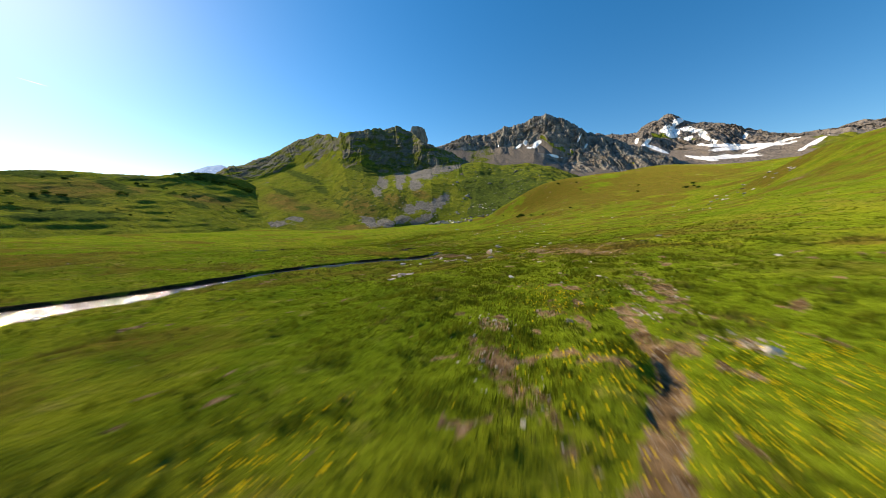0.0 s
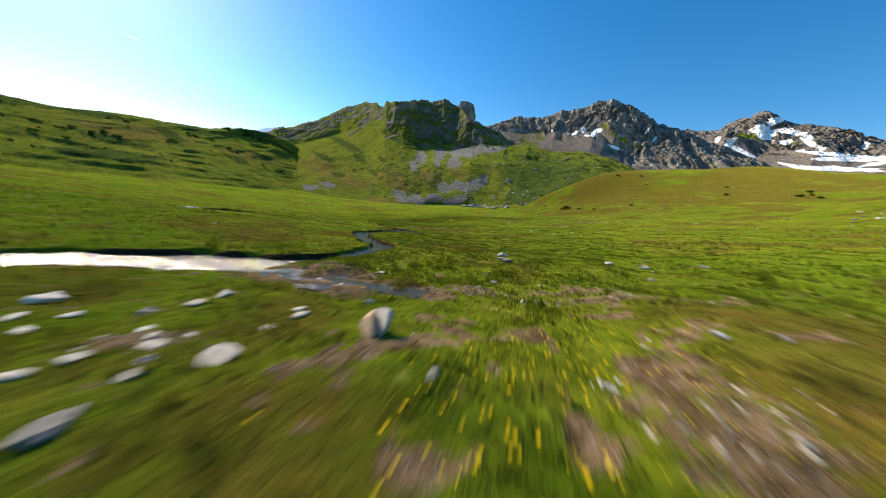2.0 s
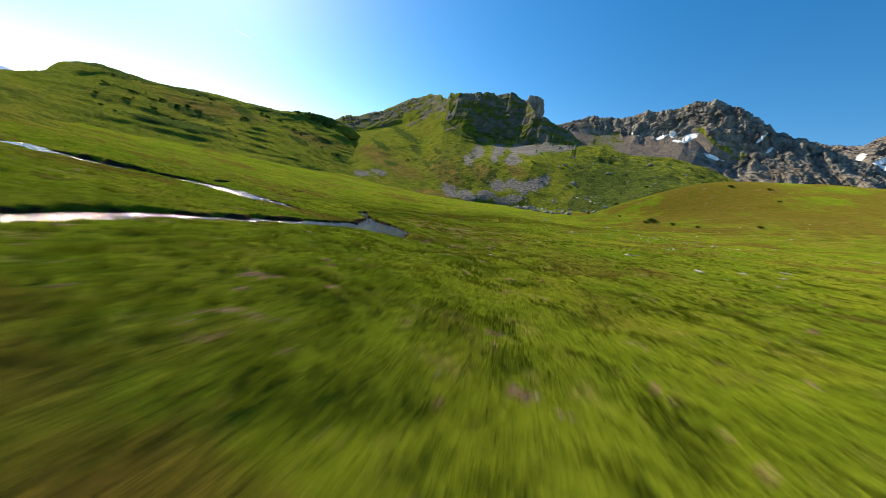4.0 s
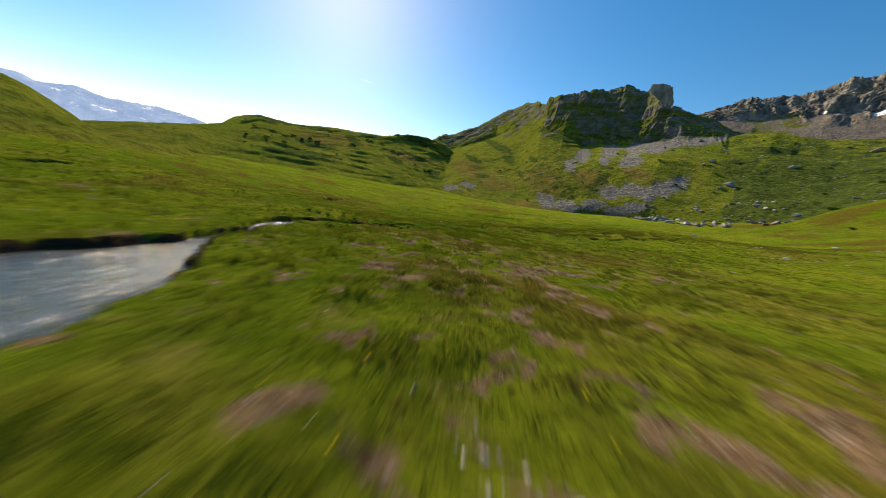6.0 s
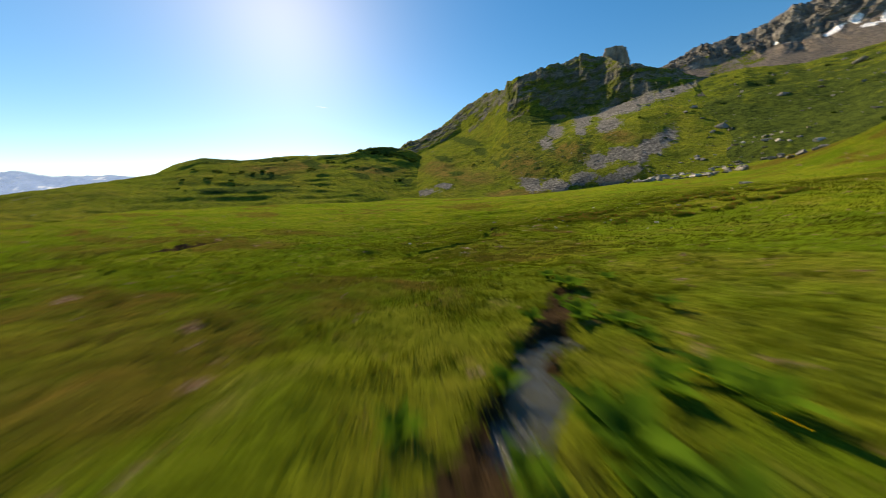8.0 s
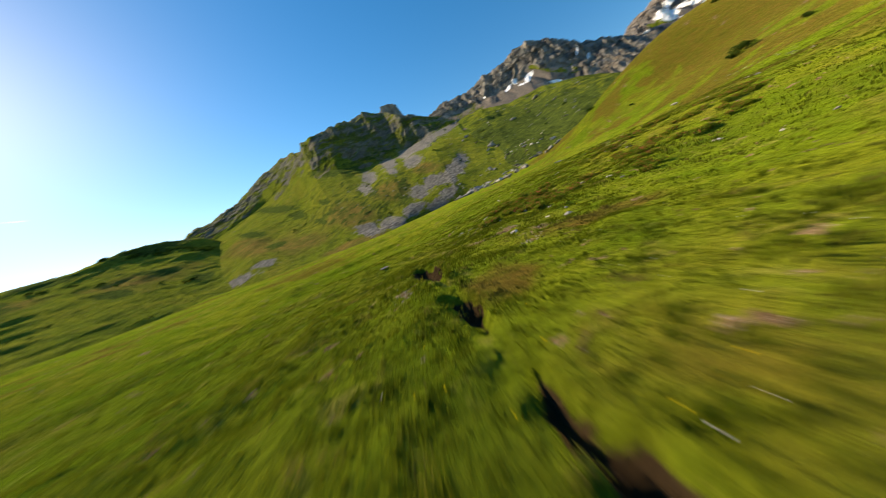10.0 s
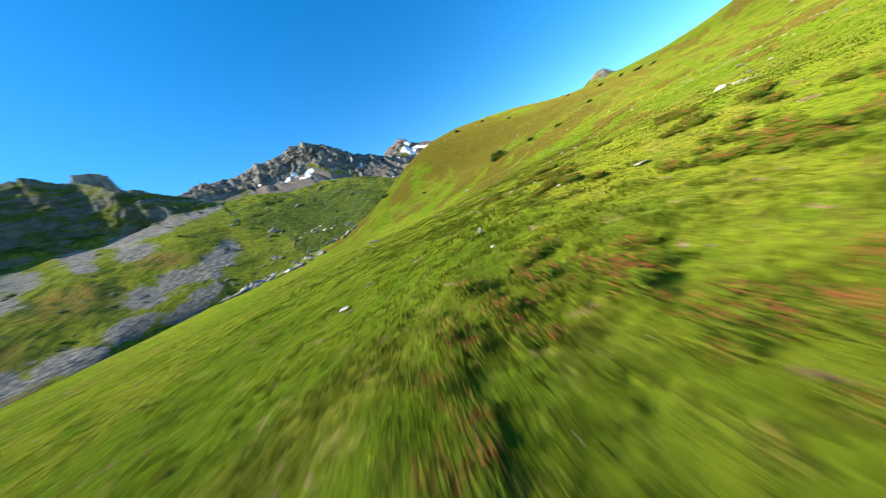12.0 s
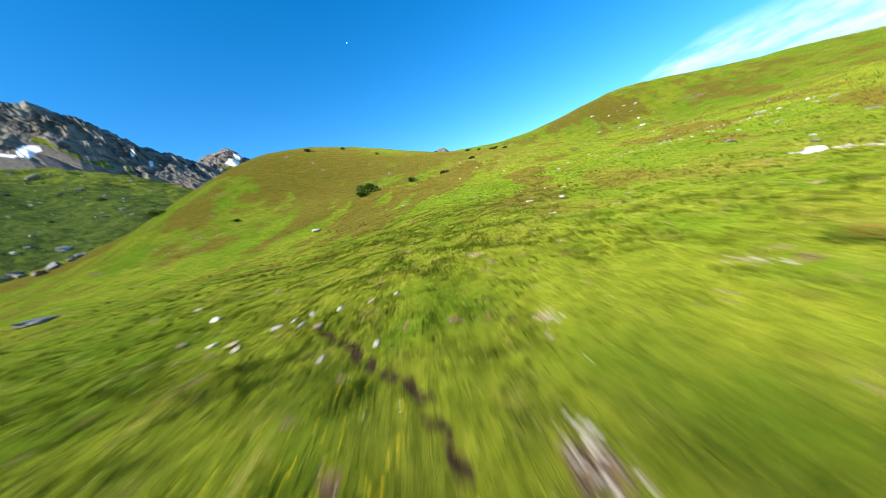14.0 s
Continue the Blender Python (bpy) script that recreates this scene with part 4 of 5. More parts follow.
# ---- stones beside the way: x, y, length ----
random.seed(3)
START = [(3.0, 12.2, 0.38), (3.4, 20.0, 0.75), (3.0, 6.5, 0.28), (13.2, 10.9, 0.32), (5.3, 15.3, 0.26), (4.9, 11.5, 0.28), (20.9, 27.1, 0.7), (5.9, 10.4, 0.3), (5.6, 4.6, 0.4), (6.2, 12.0, 0.2), (4.4, 10.2, 0.16), (7.2, 13.5, 0.2), (2.4, 9.0, 0.14),
         (12.8, 18.2, 0.3), (15.0, 21.0, 0.35), (10.5, 22.0, 0.25), (17.3, 26.7, 0.5), (9.0, 14.5, 0.2)]
STREAMSIDE = [(2.1, 22.1, 0.5), (-1.0, 23.6, 0.45), (-0.1, 24.4, 0.5), (-3.5, 23.7, 0.7), (4.8, 21.8, 0.18), (8.6, 23.5, 0.25), (6.6, 22.2, 0.2), (9.8, 23.9, 0.22), (2.0, 28.0, 0.35), (2.2, 23.5, 0.3), (6.3, 32.2, 0.6), (12.5, 32.6, 0.5), (0.7, 26.8, 0.4),
              (1.7, 20.9, 0.4), (0.9, 22.3, 0.3), (1.3, 21.9, 0.22), (6.3, 31.3, 0.75), (11.0, 32.6, 0.5), (12.5, 31.9, 0.35), (11.1, 29.5, 0.4), (5.7, 27.8, 0.3), (6.4, 26.0, 0.3), (15.2, 33.0, 0.4), (3.0, 24.6, 0.25)]
MIDWAY = [(3.5, 60.6, 0.36), (16.3, 75.8, 0.6), (-8.2, 63.4, 0.7), (5.7, 74.8, 0.35), (4.8, 92.6, 0.3), (18, 84, 0.5), (7.6, 80.6, 0.3)]
TURN = [(-30.1, 104.2, 0.42), (-24.6, 104.8, 0.2), (-10.7, 118.8, 0.35), (-12.5, 119.2, 0.3), (34.8, 178.3, 1.7), (-32.4, 127.8, 0.75), (-42.2, 146.3, 1.3), (-23.9, 120.5, 0.55), (-16.5, 123.5, 0.35), (-23.1, 133.6, 0.25), (-20.5, 124.5, 0.3), (-20.4, 122.6, 0.3),
        (-21.7, 121.9, 0.3), (-11.6, 122.8, 0.6), (-21.2, 120.5, 0.5), (-24.1, 128.7, 0.22), (-21.8, 127.8, 0.2)]
HEATHER = [(-24.2, 128.5, 0.31), (-25.0, 127.8, 0.29), (-23.4, 132.9, 0.29), (-25.2, 130.2, 0.26), (-24.3, 127.2, 0.34), (-25.9, 130.3, 0.34), (-26.2, 129.4, 0.23), (-25.5, 128.2, 0.26), (-26.5, 133.2, 0.33), (-21.9, 127.0, 0.34), (-21.9, 127.8, 0.23), (-21.6, 126.0, 0.39),
           (-23.2, 127.0, 0.23), (-16.6, 127.8, 0.52), (-16.1, 125.4, 0.59), (-24.7, 128.3, 0.2), (-13.0, 139.6, 0.26), (-13.1, 142.6, 0.26), (-19.7, 142.4, 0.39), (-15.8, 137.0, 0.22), (-8.9, 133.4, 0.59)]
FINISH = [(-13.2, 142.6, 0.25), (-13.9, 140.9, 0.25), (-13.4, 139.3, 0.5), (-9.9, 143.7, 0.2), (-9.7, 141.9, 0.25), (-9.9, 138.8, 0.35), (-9.0, 136.9, 0.4), (-5.2, 138.0, 0.35), (9.8, 190.0, 2.6), (-5.3, 147.4, 0.2), (-6.6, 146.3, 0.2), (-5.9, 144.6, 0.25), (-5.6, 144.0, 0.2),
          (-5.1, 140.0, 0.5), (-4.2, 141.4, 0.45), (3.9, 160.8, 0.4), (2.3, 157.5, 0.45), (25.1, 128.8, 0.9), (16.1, 130.6, 1.2), (15.8, 129.4, 0.7), (27.2, 118.0, 0.9), (41.7, 115.3, 1.0), (37.7, 127.4, 0.6), (18.5, 128.5, 0.6), (20.5, 127, 0.5)]
CHAIN = [(0.8, 152.5, 0.28), (0.7, 151.9, 0.3), (1.3, 151.7, 0.25), (1.2, 152.5, 0.3), (0.5, 154.5, 0.35), (0.4, 155.1, 0.3), (-0.1, 150.0, 0.2), (1.7, 151.0, 0.25), (0.9, 153.4, 0.32), (0.1, 153.9, 0.25), (0.3, 156, 0.28), (2.0, 150.4, 0.2), (-8.3, 145.2, 0.2), (-8.2, 146.1, 0.18), (1.0, 152.9, 0.2), (-0.6, 150.9, 0.18)]
for rows3, tones in ((START, ("pale", "tan", "grey", "pale")), (STREAMSIDE, ("pale", "grey", "pale")), (MIDWAY, ("pale", "grey")), (TURN, ("pale", "pale", "grey")), (HEATHER, ("pale",)), (FINISH, ("pale", "pale", "grey")), (CHAIN, ("pale", "tan", "pale"))):
    for i, (x, y, size) in enumerate(rows3):
        stone(x, y, size, tones[i % len(tones)])
SLABS = [(0.3, 21.4, 0.28), (0.4, 21.8, 0.25), (-1.8, 22.5, 0.31), (-1.9, 23.1, 0.28), (-2.6, 22.8, 0.31), (-0.2, 23.8, 0.34), (2.1, 22.9, 0.19), (1.5, 21.6, 0.22), (0.6, 22.5, 0.19), (0.2, 22.7, 0.22), (1.1, 22.6, 0.15), (2.0, 23.8, 0.22)]
for i, (x, y, size) in enumerate(SLABS):
    stone(x, y, size, "pale", (3, 0)[i % 2], label="flat pale slab lying in the streamside turf")
for _ in range(14):                    # a stony patch sunk in the turf
    stone(-2.7 + random.gauss(0, 0.45), 16.4 + random.gauss(0, 0.5), random.uniform(0.22, 0.5), random.choice(("pale", "grey", "pale")), 0)


def leaning_rock():
    """A split block that leans out of the turf, its fresh face pale and its back rusty."""
    ob = thing("rock", "leaning split rock with a pale face and rusty back", "rock")
    slab = rock_mesh(77, flat=1.0, long=0.8, rough=0.12, cuts=16, level=2)
    for v in slab.verts:
        v.co.x *= 0.5
    part("face", slab, PALE, ob, "pale fresh rock face", False)
    back = rock_mesh(78, flat=0.8, long=0.8, rough=0.12, cuts=16, level=2)
    for v in back.verts:
        v.co.x = v.co.x * 0.45 - 0.2
        v.co.z -= 0.05
    part("back", back, TAN, ob, "rust-brown weathered back", False)
    rest(ob, 3.85, 22.9, -0.10, 40.0, 0.72, 22.0)


leaning_rock()
# loose stones on the slope above
for _ in range(170):
    x, y = random.uniform(4, 95), random.uniform(60, 160)
    if fbm(np.array([x / 14]), np.array([y / 14]), 3)[0] > -0.05:
        stone(x, y, random.uniform(0.2, 0.75), "pale")
for _ in range(26):
    x, y = random.gauss(112, 9), random.gauss(103, 5)
    stone(x, y, random.uniform(0.7, 2.2), random.choice(("pale", "grey", "pale")))


# ---- boulders at the foot of the crag ----
def on_sheet(ob):
    """A function that finds the height of a mountain's sheet."""
    from mathutils.bvhtree import BVHTree
    me = ob.data
    co = np.empty(len(me.vertices) * 3, np.float32)
    me.vertices.foreach_get("co", co)
    tree = BVHTree.FromPolygons([tuple(c) for c in co.reshape(-1, 3)], [tuple(p.vertices) for p in me.polygons])

    def find(x, y):
        hit = tree.ray_cast(Vector((x, y, 900)), Vector((0, 0, -1)))
        return hit[0].z if hit[0] else None
    return find


KNOLL_Z, CRAG_Z, WEST_Z = on_sheet(knoll), on_sheet(crag), on_sheet(west)


def land_z(x, y):
    """The topmost of ground and slopes at a place."""
    best = float(height(np.array([x]), np.array([y]))[0])
    for find in (KNOLL_Z, CRAG_Z, WEST_Z):
        z = find(x, y)
        if z is not None and z > best:
            best = z
    return best


def boulder(x, y, size, tone="grey"):
    ob = new("boulder", STONES[tone, random.randrange(5)])
    ob.matrix_basis = pose(x, y, land_z(x, y) + 0.10 * size, random.uniform(-12, 12), random.uniform(-12, 12), random.uniform(0, 360)) @ Matrix.Diagonal((size, size * random.uniform(0.7, 1), size * random.uniform(1.0, 1.7), 1))
    return tagged(ob, "grey boulder lying on the green slope below the crag", "boulder", "boulders below the crag")


def spot(az, r):
    a = radians(az)
    return HUB[0] - r * math.sin(a), HUB[1] + r * math.cos(a)


for az, r, size in [(0.6, 200, 7), (1.4, 204, 6), (2.2, 198, 4), (-0.2, 195, 4), (-6.5, 262, 8), (-7.4, 258, 4), (-5.6, 256, 4), (-3.6, 300, 5), (-12, 290, 5), (3.5, 205, 3)]:
    boulder(*spot(az, r), size)
for _ in range(46):                    # the row of blocks along the foot
    az = random.uniform(-9, 5)
    boulder(*spot(az, 188 + 0.5 * (az + 9) + random.gauss(0, 4)), random.uniform(1.0, 4.4), random.choice(("grey", "grey", "grey", "pale")))
for _ in range(70):
    az = random.uniform(-15, 4)
    boulder(*spot(az, 188 + 0.5 * (az + 9) + random.uniform(0, 45)), random.uniform(1.2, 4.2), random.choice(("grey", "grey", "pale")))
for _ in range(210):
    boulder(*spot(random.uniform(-24, 3), random.uniform(205, 385)), random.lognormvariate(0.15, 0.55))
for _ in range(60):
    boulder(*spot(random.uniform(4, 22), random.uniform(215, 330)), random.uniform(0.8, 2.2))


# ---- the rock tower on the crag's shoulder ----
def build_tower():
    bm = bmesh.new()
    bmesh.ops.create_icosphere(bm, subdivisions=5, radius=1.0)
    for v in bm.verts:
        c = v.co
        k = max(abs(c.x), abs(c.y), abs(c.z))
        c *= 0.55 / k + 0.45
        wide = 1.0 + 0.16 * (0.3 - c.z)
        c.x, c.y = c.x * 22 * wide, c.y * 17 * wide
        c.z = c.z * 31 - 0.16 * c.x if c.z > 0 else c.z * 95
        q = Vector((c.x * 0.09, c.y * 0.09, c.z * 0.035))
        d = Vector((c.x, c.y, 0)).normalized() if c.xy.length > 0.1 else Vector((0, 0, 1))
        v.co = c + d * (4.2 * noise.fractal(q * 1.3, 1.0, 2.1, 6)) + Vector((0, 0, 1.4 * noise.fractal(q * 4, 1, 2, 3)))
    x, y = spot(5.6, 548)
    me_ob = part("rock_tower", bm, TOWER_MAT, None, "", False)
    me_ob.scale = (0.78, 0.78, 0.78)
    me_ob.location, me_ob.rotation_euler = (x, y, 180.5), (0, 0, radians(5.5))
    return tagged(me_ob, "upright grey rock tower on the mountain's shoulder", "rock tower", kind="structure")


def tower_material():
    n = Nodes("tower_rock")
    c = n.mix(n.span(n.noise(0.09, 8, 0.7, stretch=(1, 1, 0.35)), 0.38, 0.62), (0.13, 0.125, 0.11), (0.28, 0.26, 0.225))
    return n.finish(c, 0.95, n.noise(0.3, 8, 0.7), 1.5, 0.6)


TOWER_MAT = tower_material()
build_tower()


# ---- shrubs ----
def leaf_material(name, a, b, c, shine=0.3, dry=None):
    n = Nodes(name, 0.3)
    island = n.add("ShaderNodeNewGeometry").outputs["Random Per Island"]
    col = n.mix(island, a, b)
    col = n.mix(n.span(n.noise(1.4, 3), 0.45, 0.7), col, c)
    if dry:
        col = n.mix(n.span(n.noise(0.45, 4, 0.6), 0.45, 0.62, 0, 0.45), col, (0.055, 0.090, 0.008))
        col = n.mix(n.span(n.noise(0.8, 5, 0.7), 0.54, 0.66, 0, 0.65), col, (0.26, 0.20, 0.06))
        col = n.mix(n.mask("dry"), col, n.mix(island, dry, (0.085, 0.085, 0.014)))
    n.finish(col, 0.6)
    t = n.add("ShaderNodeBsdfTranslucent")
    n.link(col, t.inputs["Color"])
    m = n.add("ShaderNodeMixShader")
    m.inputs[0].default_value = shine
    n.link(n.bsdf.outputs[0], m.inputs[1])
    n.link(t.outputs[0], m.inputs[2])
    n.link(m.outputs[0], n.out.inputs["Surface"])
    return n.mat


SHRUB_LEAF = leaf_material("shrub_leaves", (0.045, 0.090, 0.016), (0.085, 0.140, 0.022), (0.030, 0.060, 0.012))
ROSE_LEAF = leaf_material("alpenrose_leaves", (0.100, 0.170, 0.016), (0.185, 0.210, 0.021), (0.130, 0.190, 0.020))
ROSE_BLOOM = leaf_material("alpenrose_blossom", (0.46, 0.075, 0.060), (0.44, 0.15, 0.08), (0.32, 0.12, 0.035))
DOCK_LEAF = leaf_material("dock_leaves", (0.090, 0.200, 0.018), (0.160, 0.270, 0.022), (0.090, 0.180, 0.018), 0.5)
TWIG = plain("twig_bark", (0.085, 0.062, 0.042), (0.05, 0.036, 0.026), 20)


def leafy(rng_seed, count, spread3, leaf, lift=0.0, up=0.4):
    """Many small folded leaves in an uneven, gappy crown."""
    r = random.Random(rng_seed)
    bm = bmesh.new()
    lobes = [(Vector((r.uniform(-0.6, 0.6), r.uniform(-0.6, 0.6), r.uniform(0.25, 0.75))), r.uniform(0.28, 0.5)) for _ in range(9)]
    for _ in range(count):
        c, rad = r.choice(lobes)
        d = Vector((r.gauss(0, 1), r.gauss(0, 1), r.gauss(0.35, 0.8))).normalized()
        p = c + d * rad * r.uniform(0.65, 1.05)
        p = Vector((p.x * spread3[0], p.y * spread3[1], max(0.02, p.z * spread3[2] + lift)))
        t = Vector((r.gauss(0, 1), r.gauss(0, 1), r.gauss(up, 0.6))).normalized()
        s = t.cross(Vector((r.gauss(0, 1), r.gauss(0, 1), r.gauss(0, 1)))).normalized()
        size = leaf * r.uniform(0.6, 1.4)
        v = [bm.verts.new(p), bm.verts.new(p + t * size * 0.5 + s * size * 0.3), bm.verts.new(p + t * size), bm.verts.new(p + t * size * 0.5 - s * size * 0.3)]
        bm.faces.new((v[0], v[1], v[2]))
        bm.faces.new((v[0], v[2], v[3]))
    return bm


def stems(seed, n, reach, tall, thick):
    r = random.Random(seed)
    bm = bmesh.new()
    for _ in range(n):
        a, out = r.uniform(0, 6.28), r.uniform(0.3, 1.0) * reach
        tip = Vector((math.cos(a) * out, math.sin(a) * out, tall * r.uniform(0.5, 0.9)))
        mid = tip * 0.5 + Vector((0, 0, tall * 0.12))
        rings = []
        for p, w in ((Vector((0, 0, -0.05)), thick), (mid, thick * 0.6), (tip, thick * 0.2)):
            rings.append([bm.verts.new(p + Vector((math.cos(k * 1.2566) * w, math.sin(k * 1.2566) * w, 0))) for k in range(5)])
        for lo, hi in zip(rings, rings[1:]):
            for k in range(5):
                bm.faces.new((lo[k], lo[(k + 1) % 5], hi[(k + 1) % 5], hi[k]))
    return bm


def shrub(seed, leaves=1500):
    ob = thing("shrub", "dark green rounded alder shrub on the hillside", "shrub", "shrubs on the hillsides")
    part("stem", stems(seed, 9, 0.7, 0.9, 0.035), TWIG, ob, "brown woody stems")
    part("foliage", leafy(seed, leaves, (1.0, 0.9, 0.85), 0.13), SHRUB_LEAF, ob)
    return ob


shrubs = [shrub(k) for k in range(3)]


def plant(x, y, size, which):
    m = pose(x, y, land_z(x, y) - 0.03, 0, 0, random.uniform(0, 360))
    ob = copy_thing(shrubs[which], m)
    ob.matrix_basis = m @ Matrix.Diagonal((size, size, size * 0.8, 1))
    return ob


for i, (x, y, size) in enumerate([(48.7, 174.2, 2.3), (46.8, 175.5, 1.5), (46.5, 231, 1.8), (86.3, 213.4, 1.5), (44, 205, 0.9), (57, 160, 1.0), (92, 190, 0.9), (110, 160, 1.2), (70, 155, 1.0), (120, 175, 0.9), (128, 150, 1.6), (131, 146, 1.3), (139, 158, 1.3)]):
    plant(x, y, size, i % 3)
BUSH_ROWS = [(66.5, 330, 5.0), (68, 322, 4.5), (69.3, 330, 4.0), (70.5, 318, 4.0), (65.2, 325, 4.0), (72.5, 320, 3.6), (71, 292, 3.6), (73.5, 290, 3.2), (69, 286, 3.0), (67.4, 285, 2.6), (75, 318, 3.2), (76.5, 285, 2.8), (59.4, 345, 5.0), (58.8, 341, 3.5), (55.5, 385, 4.5), (56.4, 390, 4.0),
             (53.5, 385, 3.5), (63, 395, 4.5), (64.5, 400, 3.0), (50.5, 350, 3.2), (51.5, 360, 3.5), (47, 330, 2.6), (43.8, 330, 5.5), (45, 326, 3.5), (62, 262, 2.2), (77.5, 400, 4), (29.5, 350, 4), (27.8, 352, 3), (15.8, 320, 3.5)]
random.seed(11)
for i, (az, r, size) in enumerate(BUSH_ROWS):
    plant(*spot(az, r), size * 0.6, i % 3)
    plant(*spot(az + random.uniform(-0.5, 0.5), r + random.uniform(-6, 6)), size * 0.4, (i + 1) % 3)
for _ in range(40):
    plant(*spot(random.uniform(38, 78), random.uniform(230, 400)), random.uniform(0.6, 1.3), random.randrange(3))
for _ in range(70):
    plant(*spot(random.uniform(40, 51), random.uniform(424, 444)), random.uniform(1.6, 3.2), random.randrange(3))
for _ in range(30):
    plant(*spot(random.uniform(-20, 34), random.uniform(230, 420)), random.uniform(0.8, 1.8), random.randrange(3))
for s in shrubs:
    rest(s, *[(52.0, 166.0), (96.0, 205.0), (134.0, 152.0)][shrubs.index(s)])


def alpenrose(seed):
    ob = thing("alpenrose_shrub", "low alpenrose shrub with rust and pink blossom", "shrub", "alpenrose shrubs on the slope")
    part("stem", stems(seed, 7, 0.3, 0.16, 0.008), TWIG, ob, "thin brown stems")
    part("foliage", leafy(seed, 520, (0.42, 0.36, 0.24), 0.06), ROSE_LEAF, ob)
    part("blossom", leafy(seed + 50, 150, (0.40, 0.34, 0.24), 0.036, 0.04, 0.9), ROSE_BLOOM, ob, "pink and rust blossom")
    return ob


roses = [alpenrose(k) for k in (21, 22, 23)]
random.seed(5)
ROSES = [(-23.6, 127.5), (-22.3, 128.1), (-21.1, 127.1), (-20.2, 130.0), (-18.9, 129.5), (-11.4, 131.4), (-11.3, 129.9), (-18.1, 126.8), (-21.0, 125.8), (-18.3, 135.1), (-15.4, 128.3), (-4.5, 140.1), (-6.5, 137.9), (-9.3, 137.1), (-8.6, 136.1), (0.1, 132.3), (-4.6, 132.0), (-2.7, 129.5), (-5.8, 143.1), (-21.5, 133.5), (-8.9, 130.6), (-11.6, 128.9), (-8.4, 137.4), (0.4, 133.2), (-18.7, 130.5), (-18.4, 132.4), (-19.7, 134.4), (-17.7, 133.7), (0.5, 141.2), (-3.7, 141.9), (-3.2, 138.5), (-1.4, 141.6), (-13, 126), (-6, 127), (3, 138), (-15, 124), (-9.5, 126.5)]
n_rose = 0
for x, y in ROSES:
    for _ in range(7):
        m = pose(x + random.gauss(0, 0.7), y + random.gauss(0, 0.55), 0, 0, 0, random.uniform(0, 360))
        ob = copy_thing(roses[n_rose % 3], m) if n_rose >= 3 else roses[n_rose]
        rest(ob, m.translation.x, m.translation.y, 0.02, random.uniform(0, 360), random.uniform(0.7, 1.5))
        n_rose += 1


def dock(seed):
    """A clump of broad upright leaves."""
    r = random.Random(seed)
    ob = thing("dock_plant", "clump of broad green dock leaves in damp ground", "plant", "leafy plants of wet places")
    for k in range(9):
        a, ln, wd = r.uniform(0, 6.28), r.uniform(0.22, 0.38), r.uniform(0.05, 0.085)
        bm = bmesh.new()
        rows4 = []
        for i in range(6):
            t = i / 5
            out, up = ln * (0.25 * t + 0.65 * t * t), ln * (1.0 * t - 0.45 * t * t)
            w = wd * math.sin(math.pi * min(1, 0.12 + 0.86 * t)) + 0.004
            mid = Vector((math.cos(a) * out, math.sin(a) * out, up))
            side = Vector((-math.sin(a), math.cos(a), 0)) * w
            rows4.append((bm.verts.new(mid - side + Vector((0, 0, w * 0.35))), bm.verts.new(mid), bm.verts.new(mid + side + Vector((0, 0, w * 0.35)))))
        for p, q in zip(rows4, rows4[1:]):
            bm.faces.new((p[0], p[1], q[1], q[0]))
            bm.faces.new((p[1], p[2], q[2], q[1]))
        part("leaf", bm, DOCK_LEAF, ob)
    return ob


docks = [dock(k) for k in (31, 32, 33)]
random.seed(8)
SPOTS = [(10.2, 82.2), (9.2, 77.5), (-14.8, 76.4), (-14.9, 77.7), (-14.6, 79.3), (-13.6, 80.6), (-14.1, 83.7), (-14.0, 88.1), (-15.3, 93.7), (0.9, 36.5), (-12.6, 73.5), (-16, 74.8), (-13.9, 86), (-14.4, 91)]
LEAFY = [(-14.0, 77.3), (-13.4, 78.9), (-12.9, 80.0), (-12.7, 82.1), (-12.4, 84.3), (-13.8, 91.2)]
GULLY_SPOTS = [(-5.5, 145.3), (-6.0, 146.0), (-6.8, 147.9), (-6.9, 146.5), (-7.6, 147.2)]
n_dock = 0
for x, y in SPOTS:
    for _ in range(6):
        ob = copy_thing(docks[n_dock % 3], pose(0, 0, 0)) if n_dock >= 3 else docks[n_dock]
        rest(ob, x + random.gauss(0, 0.7), y + random.gauss(0, 0.7), 0.01, random.uniform(0, 360), random.uniform(0.7, 1.5))
        n_dock += 1
# the leafy strip along the ditch that carries the stream on
for (ax, ay), (bx, by) in zip(LEAFY, LEAFY[1:]):
    for _ in range(int(math.hypot(bx - ax, by - ay) * 2.2)):
        k = random.random()
        rest(copy_thing(docks[n_dock % 3], pose(0, 0, 0)), ax + (bx - ax) * k + random.gauss(0, 0.3), ay + (by - ay) * k + random.gauss(0, 0.3), 0.01, random.uniform(0, 360), random.uniform(0.7, 1.3))
        n_dock += 1
for x, y in GULLY_SPOTS:
    for _ in range(3):
        rest(copy_thing(docks[n_dock % 3], pose(0, 0, 0)), x + random.gauss(0, 0.25), y + random.gauss(0, 0.25), 0.01, random.uniform(0, 360), random.uniform(0.5, 0.9))
        n_dock += 1

